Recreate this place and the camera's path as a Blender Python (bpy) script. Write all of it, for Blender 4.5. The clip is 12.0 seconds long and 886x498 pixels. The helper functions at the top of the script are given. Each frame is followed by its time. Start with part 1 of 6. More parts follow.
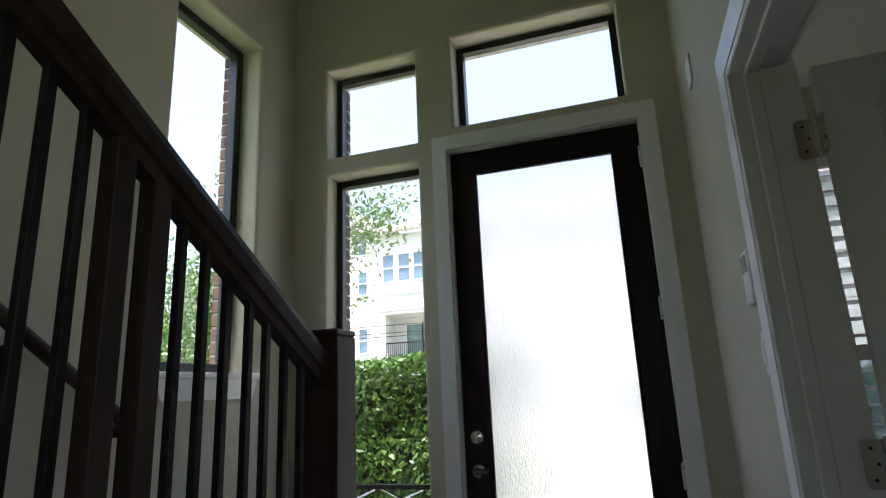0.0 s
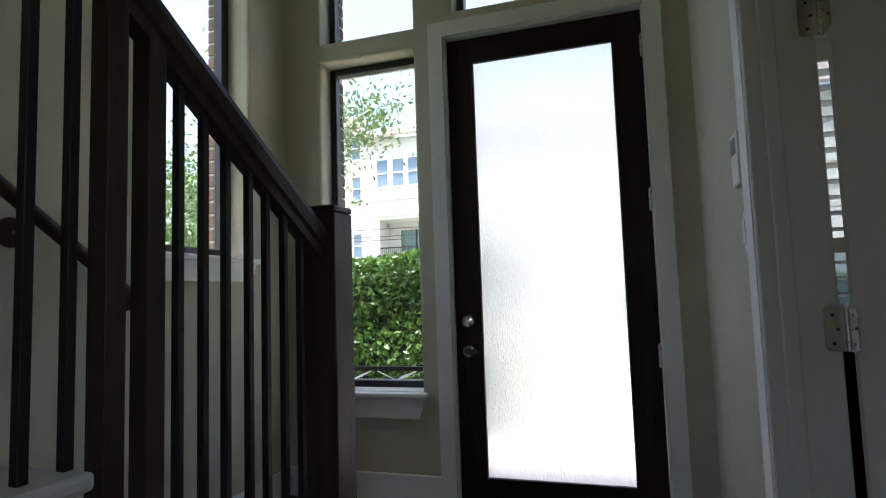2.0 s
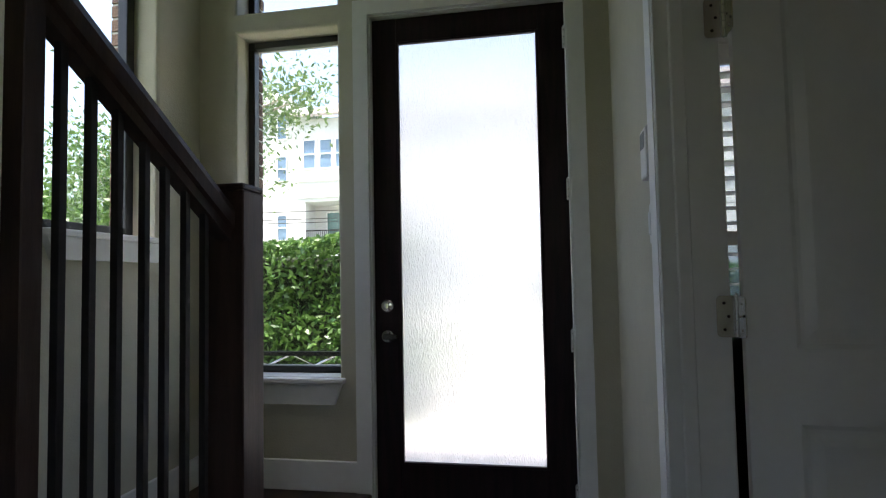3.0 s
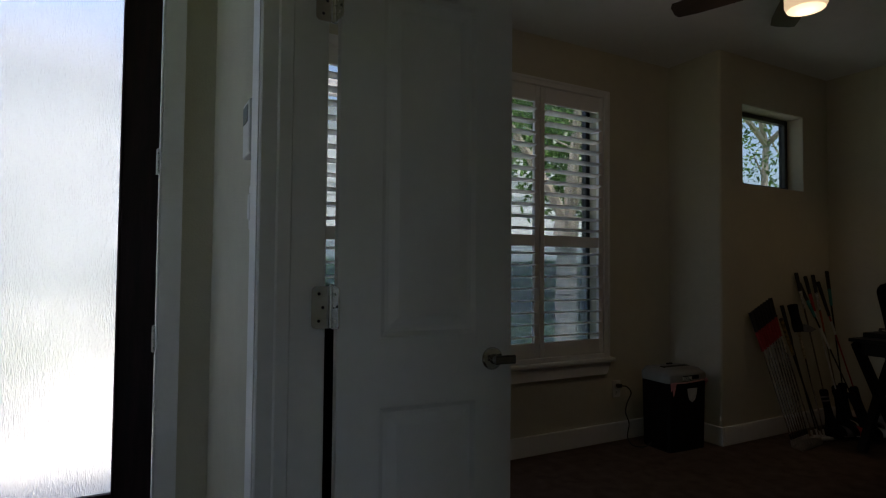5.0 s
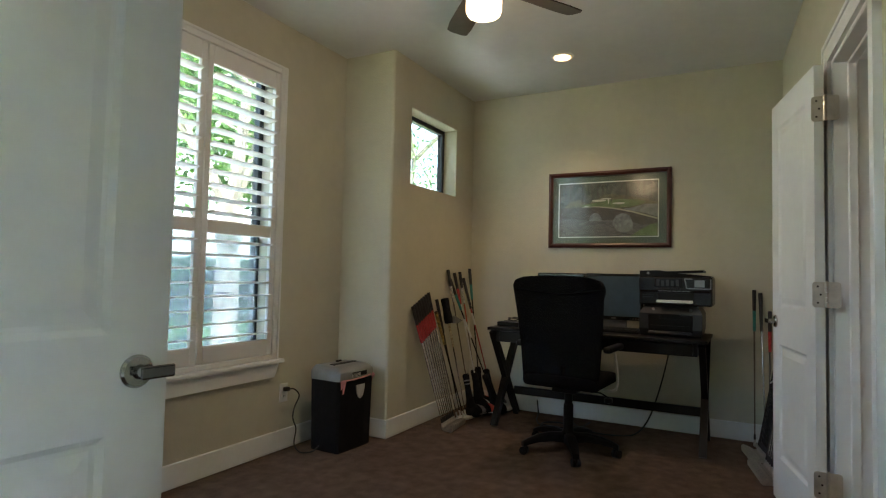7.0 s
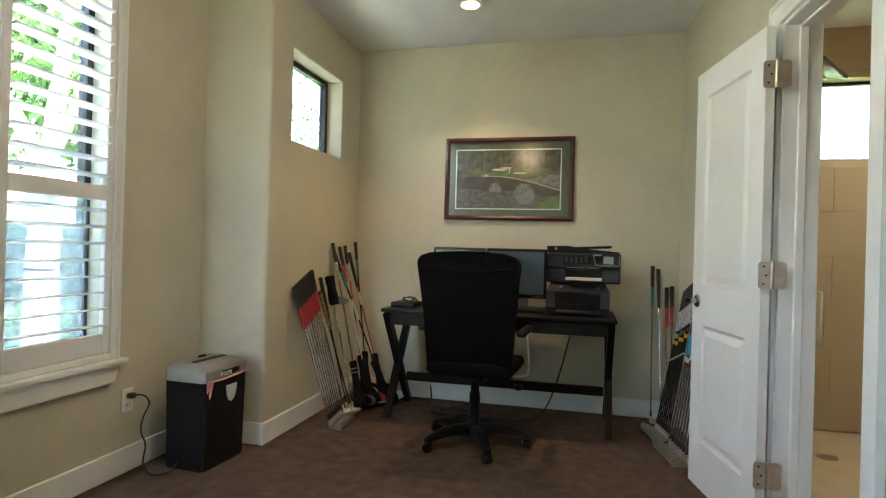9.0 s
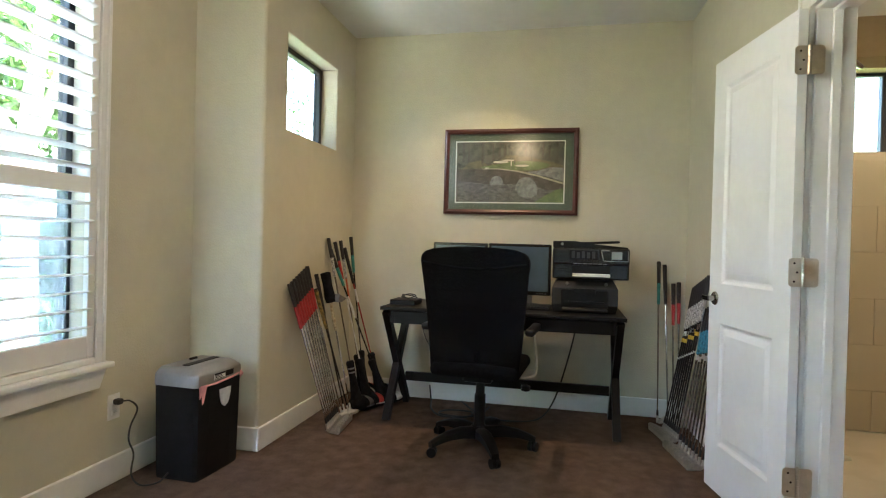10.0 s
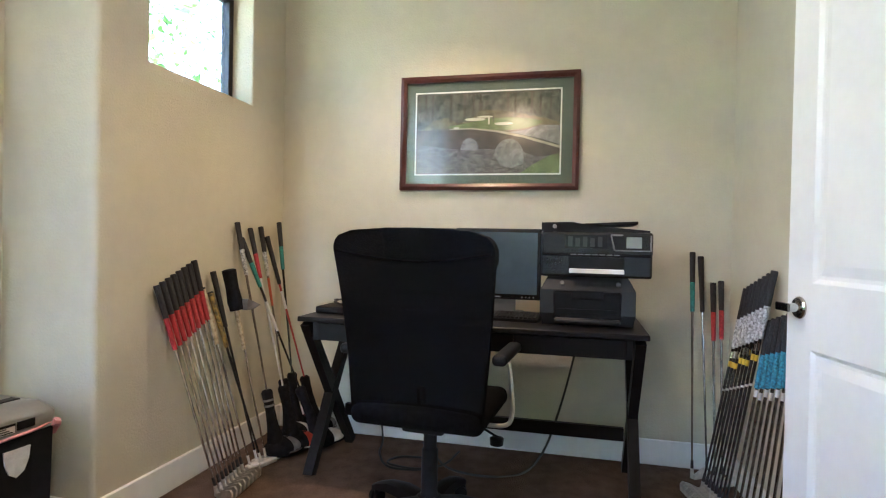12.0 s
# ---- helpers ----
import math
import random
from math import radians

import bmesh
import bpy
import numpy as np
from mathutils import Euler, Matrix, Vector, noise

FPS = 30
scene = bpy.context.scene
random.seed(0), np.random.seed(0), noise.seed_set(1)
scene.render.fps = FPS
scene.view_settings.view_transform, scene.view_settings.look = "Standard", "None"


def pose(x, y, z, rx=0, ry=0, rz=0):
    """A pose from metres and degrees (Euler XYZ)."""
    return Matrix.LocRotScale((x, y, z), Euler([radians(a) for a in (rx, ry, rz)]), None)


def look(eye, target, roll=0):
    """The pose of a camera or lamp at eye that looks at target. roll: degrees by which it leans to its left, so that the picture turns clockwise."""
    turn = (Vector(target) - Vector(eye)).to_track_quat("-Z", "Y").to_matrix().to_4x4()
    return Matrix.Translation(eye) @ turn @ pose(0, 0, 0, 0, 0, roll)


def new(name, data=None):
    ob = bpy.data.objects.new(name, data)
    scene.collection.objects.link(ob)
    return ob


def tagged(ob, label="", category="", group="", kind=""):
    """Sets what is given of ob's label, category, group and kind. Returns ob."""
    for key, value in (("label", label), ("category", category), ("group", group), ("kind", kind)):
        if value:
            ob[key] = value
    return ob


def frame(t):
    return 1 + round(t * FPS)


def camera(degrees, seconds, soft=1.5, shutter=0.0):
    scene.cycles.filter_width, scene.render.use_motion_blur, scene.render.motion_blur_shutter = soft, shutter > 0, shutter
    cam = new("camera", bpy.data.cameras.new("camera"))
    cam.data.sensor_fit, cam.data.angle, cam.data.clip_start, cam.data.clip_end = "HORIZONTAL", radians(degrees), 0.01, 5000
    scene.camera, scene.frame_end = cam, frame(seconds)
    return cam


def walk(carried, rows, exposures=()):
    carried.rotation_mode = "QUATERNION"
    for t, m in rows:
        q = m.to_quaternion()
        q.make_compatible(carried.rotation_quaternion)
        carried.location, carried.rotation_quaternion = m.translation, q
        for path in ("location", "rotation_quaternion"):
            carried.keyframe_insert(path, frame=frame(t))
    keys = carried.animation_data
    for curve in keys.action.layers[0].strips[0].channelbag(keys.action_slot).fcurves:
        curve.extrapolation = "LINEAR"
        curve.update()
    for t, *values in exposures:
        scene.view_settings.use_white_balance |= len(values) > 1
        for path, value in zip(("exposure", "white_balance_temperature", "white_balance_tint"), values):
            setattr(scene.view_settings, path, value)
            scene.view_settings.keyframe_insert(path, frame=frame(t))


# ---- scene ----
cam = camera(75.8, 12.0, soft=1.15)
PATH = [
    (0, (0.173, -2.649, 1.266), (-0.416, -0.799, 1.747), -2.6),
    (0.5, (0.171, -2.657, 1.242), (-0.424, -0.789, 1.637), -2.4),
    (1, (0.172, -2.662, 1.217), (-0.427, -0.781, 1.534), -2.3),
    (1.5, (0.174, -2.664, 1.188), (-0.428, -0.772, 1.428), -2.2),
    (2, (0.178, -2.674, 1.177), (-0.419, -0.773, 1.338), -1.9),
    (2.5, (0.191, -2.66, 1.171), (-0.366, -0.743, 1.287), -1.6),
    (3, (0.207, -2.647, 1.176), (-0.148, -0.681, 1.278), -1.1),
    (3.2, (0.202, -2.652, 1.181), (-0.02, -0.667, 1.278), -0.8),
    (4.8, (0.234, -2.484, 1.167), (1.067, -0.667, 1.232), 0.2),
    (5, (0.246, -2.48, 1.164), (1.197, -0.721, 1.233), 0.5),
    (5.5, (0.293, -2.391, 1.149), (1.574, -0.857, 1.223), 0.8),
    (6, (0.324, -2.285, 1.139), (1.856, -1.003, 1.224), 1.0),
    (6.5, (0.359, -2.207, 1.122), (2.034, -1.118, 1.213), 1.2),
    (7, (0.443, -2.153, 1.108), (2.206, -1.214, 1.201), 1.3),
    (7.5, (0.579, -2.075, 1.104), (2.409, -1.273, 1.196), 1.3),
    (7.7, (0.619, -2.027, 1.095), (2.473, -1.283, 1.189), 1.4),
    (9.5, (0.881, -1.65, 1.138), (2.833, -1.215, 1.117), 1.5),
    (10, (0.944, -1.592, 1.133), (2.899, -1.17, 1.117), 1.5),
    (10.5, (1.123, -1.563, 1.127), (3.08, -1.15, 1.109), 1.5),
    (11, (1.396, -1.588, 1.09), (3.352, -1.174, 1.078), 1.5),
    (11.5, (1.73, -1.647, 1.072), (3.686, -1.234, 1.059), 1.3),
    (12, (2.035, -1.674, 1.076), (3.979, -1.208, 1.054), 1.2),
]
EXPOSURES = [(0.0, 2.15, 6600, 14), (3.6, 2.15, 6600, 14), (4.8, 1.7, 6500, 13), (5.2, 1.9, 6450, 12), (5.6, 2.9, 6450, 11), (6.0, 3.7, 6400, 9), (6.5, 4.35, 6450, 6), (7.2, 4.88, 6450, 4),
             (7.7, 5.15, 6400, 3), (9.3, 5.62, 6400, 5), (10.0, 5.78, 6350, 6), (10.5, 5.94, 6250, 7), (11.2, 6.2, 6000, 10), (12.0, 6.25, 5800, 12)]
walk(cam, [(t, look(eye, target, roll)) for t, eye, target, roll in PATH], EXPOSURES)

# ---- world, sun, lamps ----
world = bpy.data.worlds.new("world")
scene.world = world
world.use_nodes = True
_nt = world.node_tree
_sky = _nt.nodes.new("ShaderNodeTexSky")
_sky.sky_type = "NISHITA"
_sky.sun_disc = False
_sky.sun_elevation = radians(77)
_sky.sun_rotation = radians(200)
_sky.dust_density = 4.0
_sky.ozone_density = 0.6
_nt.links.new(_sky.outputs[0], _nt.nodes["Background"].inputs[0])
_nt.nodes["Background"].inputs[1].default_value = 0.15

sun = new("sun", bpy.data.lights.new("sun", "SUN"))
sun.data.energy = 3.4
sun.data.angle = radians(0.5)
sun.data.color = (1.0, 0.95, 0.88)
_el, _az = radians(77), radians(200)
_to = Vector((math.sin(_az) * math.cos(_el), math.cos(_az) * math.cos(_el), math.sin(_el)))
sun.matrix_world = look(_to * 30, (0, 0, 0))

# ---- materials ----
def mat(name, col, rough=0.6, metal=0.0, var=0.08, scale=6.0, bump=0.0, bscale=60.0, spec=0.5, col2=None, stretch=(1, 1, 1), coat=0.0, detail=6.0):
    """A plain surface with two scales of variation and fine relief."""
    m = bpy.data.materials.new(name)
    m.use_nodes = True
    nt = m.node_tree
    b = nt.nodes["Principled BSDF"]
    tc = nt.nodes.new("ShaderNodeTexCoord")
    mp = nt.nodes.new("ShaderNodeMapping")
    mp.inputs["Scale"].default_value = stretch
    nt.links.new(tc.outputs["Object"], mp.inputs[0])
    n1 = nt.nodes.new("ShaderNodeTexNoise")
    n1.inputs["Scale"].default_value = scale
    n1.inputs["Detail"].default_value = detail
    nt.links.new(mp.outputs[0], n1.inputs[0])
    n2 = nt.nodes.new("ShaderNodeTexNoise")
    n2.inputs["Scale"].default_value = scale * 9
    n2.inputs["Detail"].default_value = 4
    nt.links.new(mp.outputs[0], n2.inputs[0])
    add = nt.nodes.new("ShaderNodeMath")
    add.operation = "MULTIPLY_ADD"
    nt.links.new(n2.outputs[0], add.inputs[0])
    add.inputs[1].default_value = 0.4
    nt.links.new(n1.outputs[0], add.inputs[2])
    ramp = nt.nodes.new("ShaderNodeValToRGB")
    c2 = col2 or tuple(c * (1 - 2 * var) for c in col)
    c1 = col if col2 else tuple(min(1, c * (1 + var)) for c in col)
    ramp.color_ramp.elements[0].position, ramp.color_ramp.elements[0].color = 0.5, (*c2, 1)
    ramp.color_ramp.elements[1].position, ramp.color_ramp.elements[1].color = 0.9, (*c1, 1)
    nt.links.new(add.outputs[0], ramp.inputs[0])
    nt.links.new(ramp.outputs[0], b.inputs["Base Color"])
    b.inputs["Roughness"].default_value = rough
    b.inputs["Metallic"].default_value = metal
    b.inputs["Specular IOR Level"].default_value = spec
    b.inputs["Coat Weight"].default_value = coat
    if bump:
        n3 = nt.nodes.new("ShaderNodeTexNoise")
        n3.inputs["Scale"].default_value = bscale
        n3.inputs["Detail"].default_value = 5
        nt.links.new(mp.outputs[0], n3.inputs[0])
        bp = nt.nodes.new("ShaderNodeBump")
        bp.inputs["Strength"].default_value = bump
        bp.inputs["Distance"].default_value = 0.01
        nt.links.new(n3.outputs[0], bp.inputs["Height"])
        nt.links.new(bp.outputs[0], b.inputs["Normal"])
    return m


def glow(name, col, strength):
    m = bpy.data.materials.new(name)
    m.use_nodes = True
    b = m.node_tree.nodes["Principled BSDF"]
    b.inputs["Base Color"].default_value = (0.9, 0.9, 0.88, 1)
    b.inputs["Emission Color"].default_value = (*col, 1)
    b.inputs["Emission Strength"].default_value = strength
    return m


def clear_glass(name, rough=0.02, base=0.03, tint=(0.95, 0.97, 0.96)):
    m = bpy.data.materials.new(name)
    m.use_nodes = True
    nt = m.node_tree
    out = nt.nodes["Material Output"]
    tr = nt.nodes.new("ShaderNodeBsdfTransparent")
    tr.inputs[0].default_value = (*tint, 1)
    gl = nt.nodes.new("ShaderNodeBsdfGlossy")
    gl.inputs["Roughness"].default_value = rough
    lw = nt.nodes.new("ShaderNodeLayerWeight")
    lw.inputs[0].default_value = 0.5
    pw = nt.nodes.new("ShaderNodeMath")
    pw.operation = "POWER"
    pw.inputs[1].default_value = 5.0
    nt.links.new(lw.outputs["Facing"], pw.inputs[0])
    fr = nt.nodes.new("ShaderNodeMath")
    fr.operation = "MULTIPLY_ADD"
    fr.inputs[1].default_value, fr.inputs[2].default_value = 0.9, base
    nt.links.new(pw.outputs[0], fr.inputs[0])
    mx = nt.nodes.new("ShaderNodeMixShader")
    nt.links.new(fr.outputs[0], mx.inputs[0])
    nt.links.new(tr.outputs[0], mx.inputs[1])
    nt.links.new(gl.outputs[0], mx.inputs[2])
    nt.links.new(mx.outputs[0], out.inputs[0])
    return m


def rain_glass():
    m = bpy.data.materials.new("rain_glass")
    m.use_nodes = True
    nt = m.node_tree
    b = nt.nodes["Principled BSDF"]
    b.inputs["Transmission Weight"].default_value = 1.0
    b.inputs["Roughness"].default_value = 0.16
    b.inputs["IOR"].default_value = 1.25
    b.inputs["Base Color"].default_value = (0.80, 0.81, 0.83, 1)
    tc = nt.nodes.new("ShaderNodeTexCoord")
    mp = nt.nodes.new("ShaderNodeMapping")
    mp.inputs["Scale"].default_value = (240, 240, 50)
    nt.links.new(tc.outputs["Object"], mp.inputs[0])
    n = nt.nodes.new("ShaderNodeTexNoise")
    n.inputs["Scale"].default_value = 1.0
    n.inputs["Detail"].default_value = 3
    nt.links.new(mp.outputs[0], n.inputs[0])
    bp = nt.nodes.new("ShaderNodeBump")
    bp.inputs["Strength"].default_value = 0.7
    bp.inputs["Distance"].default_value = 0.007
    nt.links.new(n.outputs[0], bp.inputs["Height"])
    nt.links.new(bp.outputs[0], b.inputs["Normal"])
    tl = nt.nodes.new("ShaderNodeBsdfTranslucent")
    tl.inputs[0].default_value = (0.90, 0.92, 0.95, 1)
    nt.links.new(bp.outputs[0], tl.inputs["Normal"])
    mx = nt.nodes.new("ShaderNodeMixShader")
    mx.inputs[0].default_value = 0.28
    nt.links.new(b.outputs[0], mx.inputs[1])
    nt.links.new(tl.outputs[0], mx.inputs[2])
    nt.links.new(mx.outputs[0], nt.nodes["Material Output"].inputs[0])
    return m


M_WALL = mat("wall_paint", (0.56, 0.53, 0.42), 0.75, var=0.035, scale=2.0, bump=0.25, bscale=110)
M_CEIL = mat("ceiling_paint", (0.72, 0.72, 0.70), 0.85, var=0.03, scale=2.0, bump=0.1, bscale=120)
M_TRIM = mat("white_trim_paint", (0.80, 0.80, 0.79), 0.38, var=0.03, scale=3.0, bump=0.03, bscale=40)
M_DOOR = mat("white_door_paint", (0.80, 0.81, 0.82), 0.35, var=0.025, scale=3.0, bump=0.04, bscale=60)
M_DWOOD = mat("espresso_wood", (0.050, 0.026, 0.020), 0.42, scale=7, col2=(0.026, 0.013, 0.010), stretch=(6, 6, 0.6), bump=0.06, bscale=30, spec=0.22)
M_FDOOR = mat("front_door_wood", (0.030, 0.016, 0.018), 0.45, scale=7, col2=(0.014, 0.008, 0.010), stretch=(6, 6, 0.6), bump=0.1, bscale=30, spec=0.2)
M_FLOORW = mat("dark_floor_wood", (0.075, 0.042, 0.028), 0.35, scale=5, col2=(0.035, 0.02, 0.014), stretch=(6, 0.6, 1), bump=0.08, bscale=30)
M_BLACK = mat("black_metal", (0.014, 0.011, 0.011), 0.5, var=0.2, scale=30, spec=0.25)
M_WFRAME = mat("window_frame_black", (0.02, 0.022, 0.026), 0.4, var=0.1, scale=20)
M_CHROME = mat("chrome", (0.72, 0.72, 0.72), 0.12, 1.0, var=0.04, scale=20)
# rosette and lever chrome, darkened in colour to stand for dark reflections
M_ROSE = mat("polished_rose", (0.45, 0.44, 0.42), 0.14, 1.0, var=0.06, scale=30)
M_LEVER = mat("darkened_chrome", (0.20, 0.19, 0.18), 0.16, 1.0, var=0.06, scale=30)
M_STEEL_SATIN = mat("satin_steel", (0.70, 0.70, 0.69), 0.45, 0.7, var=0.06, scale=30)
M_NICKEL = mat("satin_nickel", (0.62, 0.59, 0.53), 0.30, 1.0, var=0.06, scale=30)
M_CARPET = mat("carpet", (0.170, 0.112, 0.080), 0.95, scale=12.0, col2=(0.098, 0.064, 0.046), bump=1.0, bscale=260, spec=0.12, detail=9)
M_SHUT = mat("shutter_white", (0.80, 0.80, 0.79), 0.4, var=0.02, scale=4)
M_BRICK = mat("brick_brown", (0.15, 0.095, 0.072), 0.9, scale=9, col2=(0.09, 0.055, 0.042), bump=0.5, bscale=80)
M_MORTAR = mat("mortar", (0.55, 0.52, 0.48), 0.9, var=0.1, scale=30, bump=0.4, bscale=120)
M_GLASS = clear_glass("window_glass")
# tint added to hold back daylight, so office and bath stay darker
M_DIMGLASS = clear_glass("dimming_glass", tint=(0.58, 0.61, 0.625))
M_RAIN = rain_glass()


# ---- mesh helpers ----
def box(bm, x0, y0, z0, x1, y1, z1, bevel=0.0, m=None, seg=1):
    r = bmesh.ops.create_cube(bm, size=1.0)
    vs = r["verts"]
    bmesh.ops.transform(bm, matrix=Matrix.Translation(((x0 + x1) / 2, (y0 + y1) / 2, (z0 + z1) / 2)) @ Matrix.Diagonal((abs(x1 - x0), abs(y1 - y0), abs(z1 - z0), 1)), verts=vs)
    if bevel:
        es = list({e for v in vs for e in v.link_edges})
        r2 = bmesh.ops.bevel(bm, geom=es, offset=bevel, segments=seg, profile=0.5, affect="EDGES")
        vs = list({v for f in r2["faces"] for v in f.verts} | {v for v in vs if v.is_valid})
    if m is not None:
        bmesh.ops.transform(bm, matrix=m, verts=vs)
    return vs


def rod(bm, a, b, r0, r1=None, n=12):
    a, b = Vector(a), Vector(b)
    d = b - a
    r = bmesh.ops.create_cone(bm, cap_ends=True, segments=n, radius1=r0, radius2=r0 if r1 is None else r1, depth=d.length)
    q = d.to_track_quat("Z", "Y").to_matrix().to_4x4()
    bmesh.ops.transform(bm, matrix=Matrix.Translation((a + b) / 2) @ q, verts=r["verts"])
    return r["verts"]


def lathe(bm, prof, n=24, m=None):
    """Revolve (radius, z) pairs about z."""
    rings = []
    for r, z in prof:
        rings.append([bm.verts.new((r * math.cos(2 * math.pi * i / n), r * math.sin(2 * math.pi * i / n), z)) for i in range(n)])
    for a, b in zip(rings, rings[1:]):
        for i in range(n):
            bm.faces.new((a[i], a[(i + 1) % n], b[(i + 1) % n], b[i]))
    bm.faces.new(list(reversed(rings[0])))
    bm.faces.new(rings[-1])
    vs = [v for ring in rings for v in ring]
    if m is not None:
        bmesh.ops.transform(bm, matrix=m, verts=vs)
    return vs


def tube(bm, pts, r, n=8):
    """A round bar swept along points."""
    pts = [Vector(p) for p in pts]
    rings = []
    for i, p in enumerate(pts):
        d = (pts[min(i + 1, len(pts) - 1)] - pts[max(i - 1, 0)]).normalized()
        q = d.to_track_quat("Z", "Y").to_matrix()
        rings.append([bm.verts.new(p + q @ Vector((r * math.cos(2 * math.pi * k / n), r * math.sin(2 * math.pi * k / n), 0))) for k in range(n)])
    for a, b in zip(rings, rings[1:]):
        best = min(range(n), key=lambda s: (a[0].co - b[s].co).length)
        for i in range(n):
            bm.faces.new((a[i], a[(i + 1) % n], b[(i + 1 + best) % n], b[(i + best) % n]))
    bm.faces.new(list(reversed(rings[0])))
    bm.faces.new(rings[-1])


def smooth_path(pts, k=8):
    """Catmull-Rom points through the given ones."""
    p = [Vector(q) for q in pts]
    p = [p[0] * 2 - p[1]] + p + [p[-1] * 2 - p[-2]]
    out = []
    for i in range(1, len(p) - 2):
        for j in range(k):
            t = j / k
            a, b, c, d = p[i - 1], p[i], p[i + 1], p[i + 2]
            out.append(0.5 * ((2 * b) + (c - a) * t + (2 * a - 5 * b + 4 * c - d) * t * t + (3 * b - a - 3 * c + d) * t ** 3))
    out.append(p[-2])
    return out


def extrude_poly(bm, pts, vec, m=None):
    """A prism: the polygon pts (3D) swept by vec."""
    a = [bm.verts.new(Vector(p)) for p in pts]
    b = [bm.verts.new(Vector(p) + Vector(vec)) for p in pts]
    n = len(pts)
    bm.faces.new(list(reversed(a)))
    bm.faces.new(b)
    for i in range(n):
        bm.faces.new((a[i], a[(i + 1) % n], b[(i + 1) % n], b[i]))
    if m is not None:
        bmesh.ops.transform(bm, matrix=m, verts=a + b)
    return a + b


def part(name, bm, material, parent=None, label="", smooth=False):
    bmesh.ops.recalc_face_normals(bm, faces=bm.faces)
    me = bpy.data.meshes.new(name)
    bm.to_mesh(me)
    bm.free()
    me.materials.append(material)
    if smooth:
        me.shade_smooth()
        me.set_sharp_from_angle(angle=radians(38))
    ob = new(name, me)
    if parent is not None:
        ob.parent = parent
    if label:
        ob["label"] = label
    return ob


def thing(name, label, category, m=None, group="", kind=""):
    ob = new(name)
    ob.empty_display_size = 0.05
    if m is not None:
        ob.matrix_world = m
    return tagged(ob, label, category, group, kind)


def cells(bm, axis, p0, p1, us, vs, solid, bevel=0.0):
    """A slab across axis ('x' or 'y') between p0 and p1, of the cells of a grid that are solid."""
    def P(p, u, v):
        return (p, u, v) if axis == "x" else (u, p, v)
    cache = {}

    def V(i, j, k):
        key = (i, j, k)
        if key not in cache:
            cache[key] = bm.verts.new(P((p0, p1)[k], us[i], vs[j]))
        return cache[key]
    nu, nv = len(us) - 1, len(vs) - 1

    def S(i, j):
        return 0 <= i < nu and 0 <= j < nv and solid(i, j)
    for i in range(nu):
        for j in range(nv):
            if not S(i, j):
                continue
            for k in (0, 1):
                bm.faces.new((V(i, j, k), V(i + 1, j, k), V(i + 1, j + 1, k), V(i, j + 1, k)))
            for (di, dj, a, b) in ((-1, 0, (i, j), (i, j + 1)), (1, 0, (i + 1, j), (i + 1, j + 1)), (0, -1, (i, j), (i + 1, j)), (0, 1, (i, j + 1), (i + 1, j + 1))):
                if not S(i + di, j + dj):
                    bm.faces.new((V(*a, 0), V(*b, 0), V(*b, 1), V(*a, 1)))
    bmesh.ops.recalc_face_normals(bm, faces=bm.faces)
    if bevel:
        lo, hi = (us[0], vs[0]), (us[-1], vs[-1])
        ax = 0 if axis == "x" else 1
        es = []
        for e in bm.edges:
            if len(e.link_faces) == 2 and e.calc_face_angle(0) > 0.5:
                if all(abs(v.co[ax] - p0) < 1e-6 for v in e.verts):
                    ua = [v.co[1 - ax] for v in e.verts]
                    va = [v.co[2] for v in e.verts]
                    if all(lo[0] + 1e-4 < u < hi[0] - 1e-4 for u in ua) and all(lo[1] + 1e-4 < v < hi[1] - 1e-4 for v in va):
                        es.append(e)
        bmesh.ops.bevel(bm, geom=es, offset=bevel, segments=3, profile=0.5, affect="EDGES")


def wall(name, axis, p0, p1, u0, u1, v0, v1, holes, material, label, bevel=0.018):
    """A wall with openings (u0, u1, v0, v1); p0 is its inner face."""
    us = sorted({u0, u1, *[h[0] for h in holes], *[h[1] for h in holes]})
    vs = sorted({v0, v1, *[h[2] for h in holes], *[h[3] for h in holes]})

    def solid(i, j):
        cu, cv = (us[i] + us[i + 1]) / 2, (vs[j] + vs[j + 1]) / 2
        return not any(h[0] < cu < h[1] and h[2] < cv < h[3] for h in holes)
    bm = bmesh.new()
    cells(bm, axis, p0, p1, us, vs, solid, bevel)
    ob = part(name, bm, material)
    return tagged(ob, label, "wall", kind="structure")


# ---- structure ----
FLOOR_X0, OFFICE_X = -1.54, 0.645
CEIL, FCEIL = 2.675, 3.9
LAND = 0.165

bm = bmesh.new()
box(bm, -1.74, -5.2, -0.12, 0.60, 0.30, 0.0)
tagged(part("floor_foyer", bm, M_FLOORW), "dark stained wood floor of the entry hall", "floor", kind="structure")
bm = bmesh.new()
box(bm, 0.60, -2.64, -0.12, 5.2, 0.75, 0.0)
tagged(part("floor_office", bm, M_CARPET), "dark brown cut-pile carpet in the office", "floor", kind="structure")
bm = bmesh.new()
box(bm, 0.645, -2.72, CEIL, 5.2, 0.75, CEIL + 0.12)
tagged(part("ceiling_office", bm, M_CEIL), "flat off-white painted office ceiling", "ceiling", kind="structure")
bm = bmesh.new()
box(bm, -1.74, -5.2, FCEIL, 0.645, 0.30, FCEIL + 0.12)
tagged(part("ceiling_foyer", bm, M_CEIL), "high off-white painted entry ceiling", "ceiling", kind="structure")

